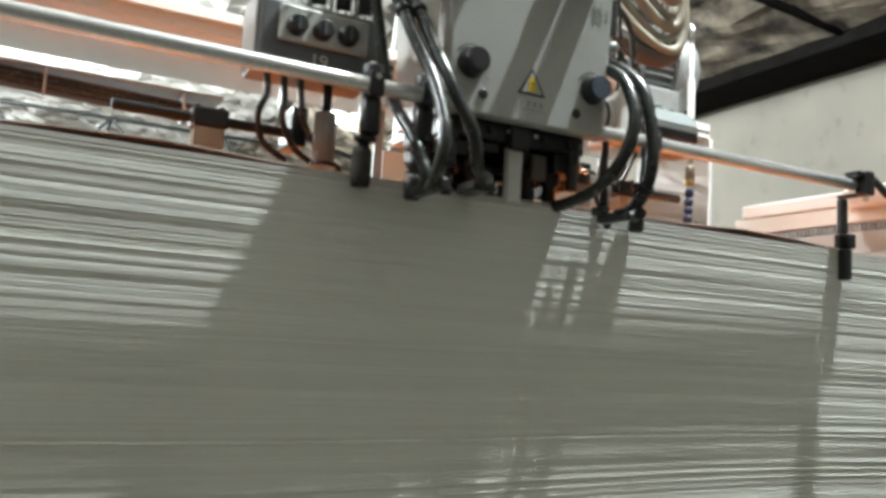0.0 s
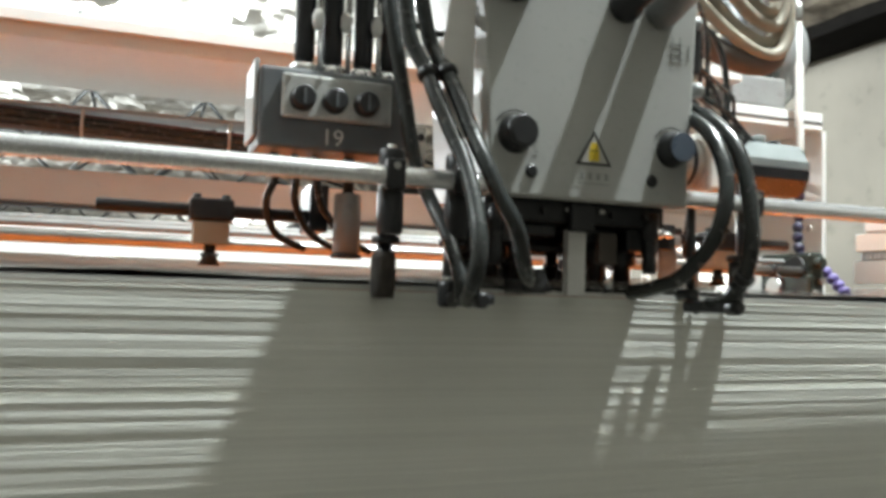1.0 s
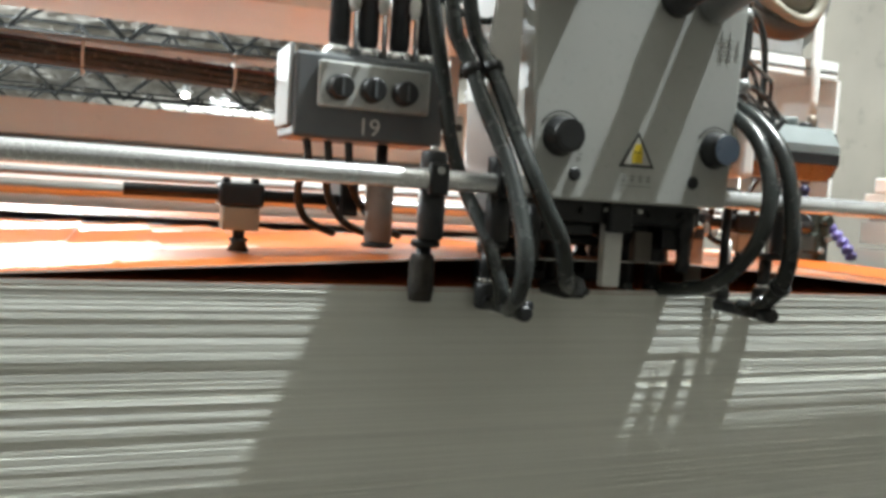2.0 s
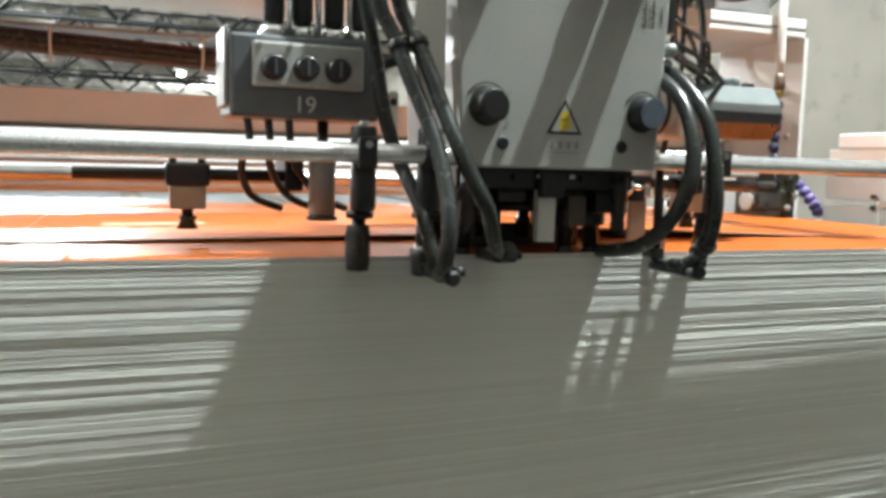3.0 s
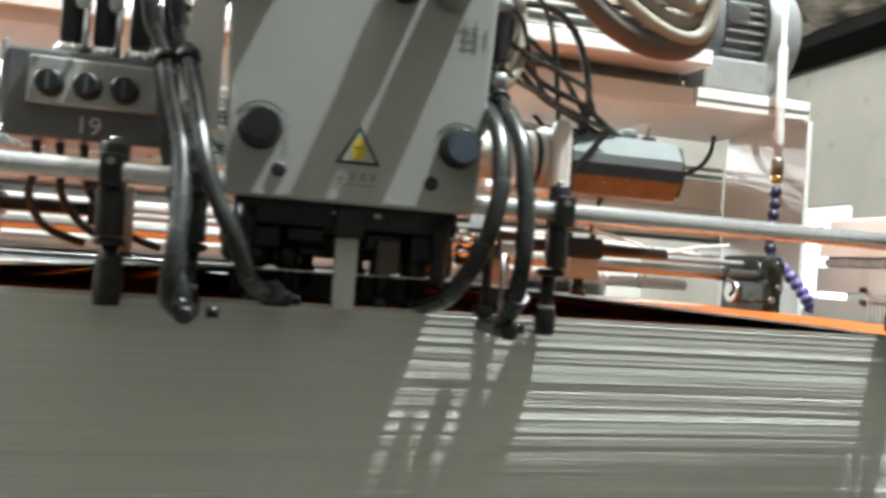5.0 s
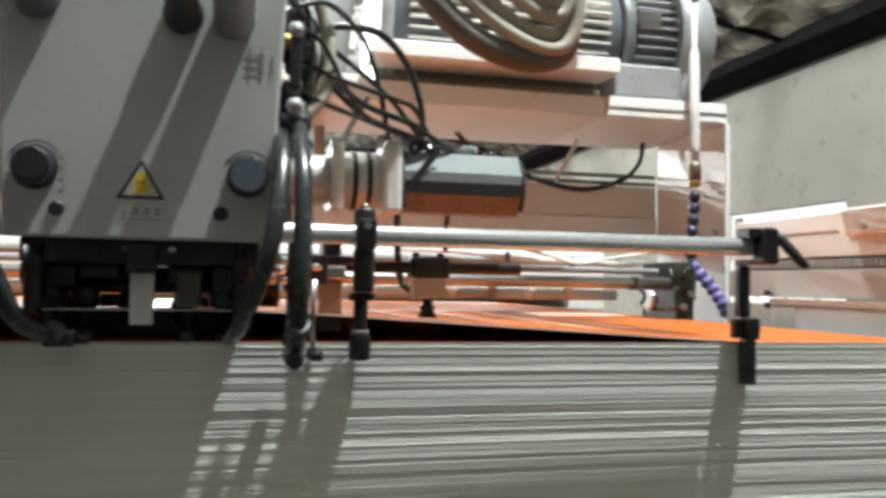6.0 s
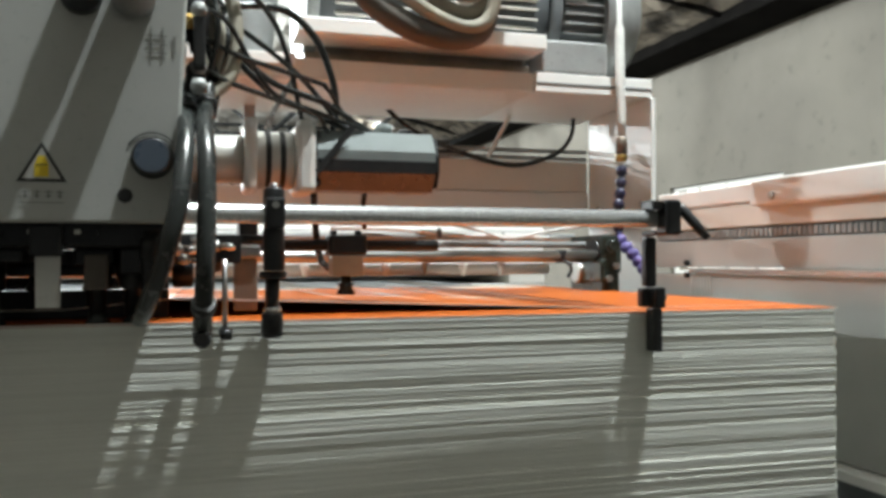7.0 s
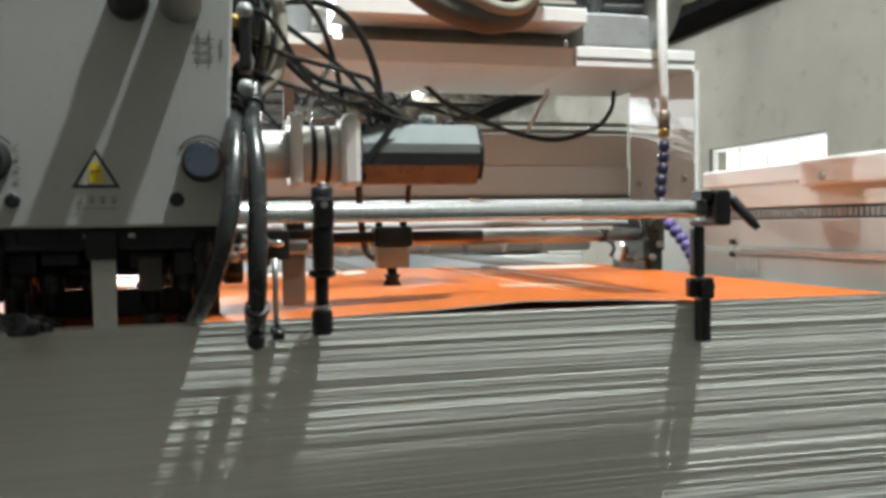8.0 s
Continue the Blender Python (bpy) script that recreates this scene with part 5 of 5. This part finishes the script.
def strip_pose(i, height):
    """The strip's tilt, its rear corners at the height that the sheet has there."""
    x0, x1 = EDGES[i], EDGES[i + 1]
    h0, h1 = height(x0), height(x1)
    m = (h0 + h1) / 2
    turn = Matrix.Rotation(-math.atan2(h1 - h0, x1 - x0), 4, "Y") @ Matrix.Rotation(-math.atan2(m, 1.0), 4, "X")
    c = Vector(((x0 + x1) / 2, 0, 0))
    return Matrix.Translation(c + Vector((0, 0, m))) @ turn @ Matrix.Translation(-c)


# seconds after the release, shape, height, way forward
PLAN = [(-0.66, tent, 0.0, 0.0), (-0.54, tent, 0.034, 0.0), (-0.08, tent, 0.034, 0.0), (0.03, arch, 0.008, 0.0), (0.2, arch, 0.0105, 0.0), (0.33, arch, 0.013, 0.0),
        (0.43, tail, 0.024, 0.01), (0.56, tail, 0.022, 0.09), (0.7, tail, 0.012, 0.3), (0.85, tent, 0.005, 0.75), (1.0, tent, 0.0, 1.35), (1.3, tent, 0.0, 2.5)]


def state(tau):
    """The two nearest plans at that time, and the share of the second."""
    if tau <= PLAN[0][0]:
        return PLAN[0], PLAN[0], 0
    for p, q in zip(PLAN, PLAN[1:]):
        if p[0] <= tau <= q[0]:
            return p, q, (tau - p[0]) / (q[0] - p[0])
    return PLAN[-1], PLAN[-1], 0


FOOT = [(0.2, 0.0), (0.4, 0.02), (0.92, 0.021), (1.05, 0.0)]


def motions():
    for a, ob, strips in SHEETS:
        times = sorted({0.0, 8.0} | {round(a + p[0], 3) for p in PLAN if 0 < a + p[0] < 8})
        base = ob.location.copy()
        rows = []
        for t in times:
            p, q, u = state(t - a)
            rows.append((t, pose(base.x, base.y + p[3] + (q[3] - p[3]) * u, base.z)))
        walk(ob, rows)
        for i, s in enumerate(strips):
            rows = []
            for t in times:
                p, q, u = state(t - a)
                rows.append((t, strip_pose(i, lambda x: p[1](x, p[2]) * (1 - u) + q[1](x, q[2]) * u)))
            walk(s, rows)
    rows = {0.0: 0.0, 8.0: 0.0}
    for a in STARTS:
        for d, h in FOOT:
            if 0 < a + d < 8:
                rows[round(a + d, 3)] = h
    walk(foot, [(t, pose(0, 0, rows[t])) for t in sorted(rows)])


motions()
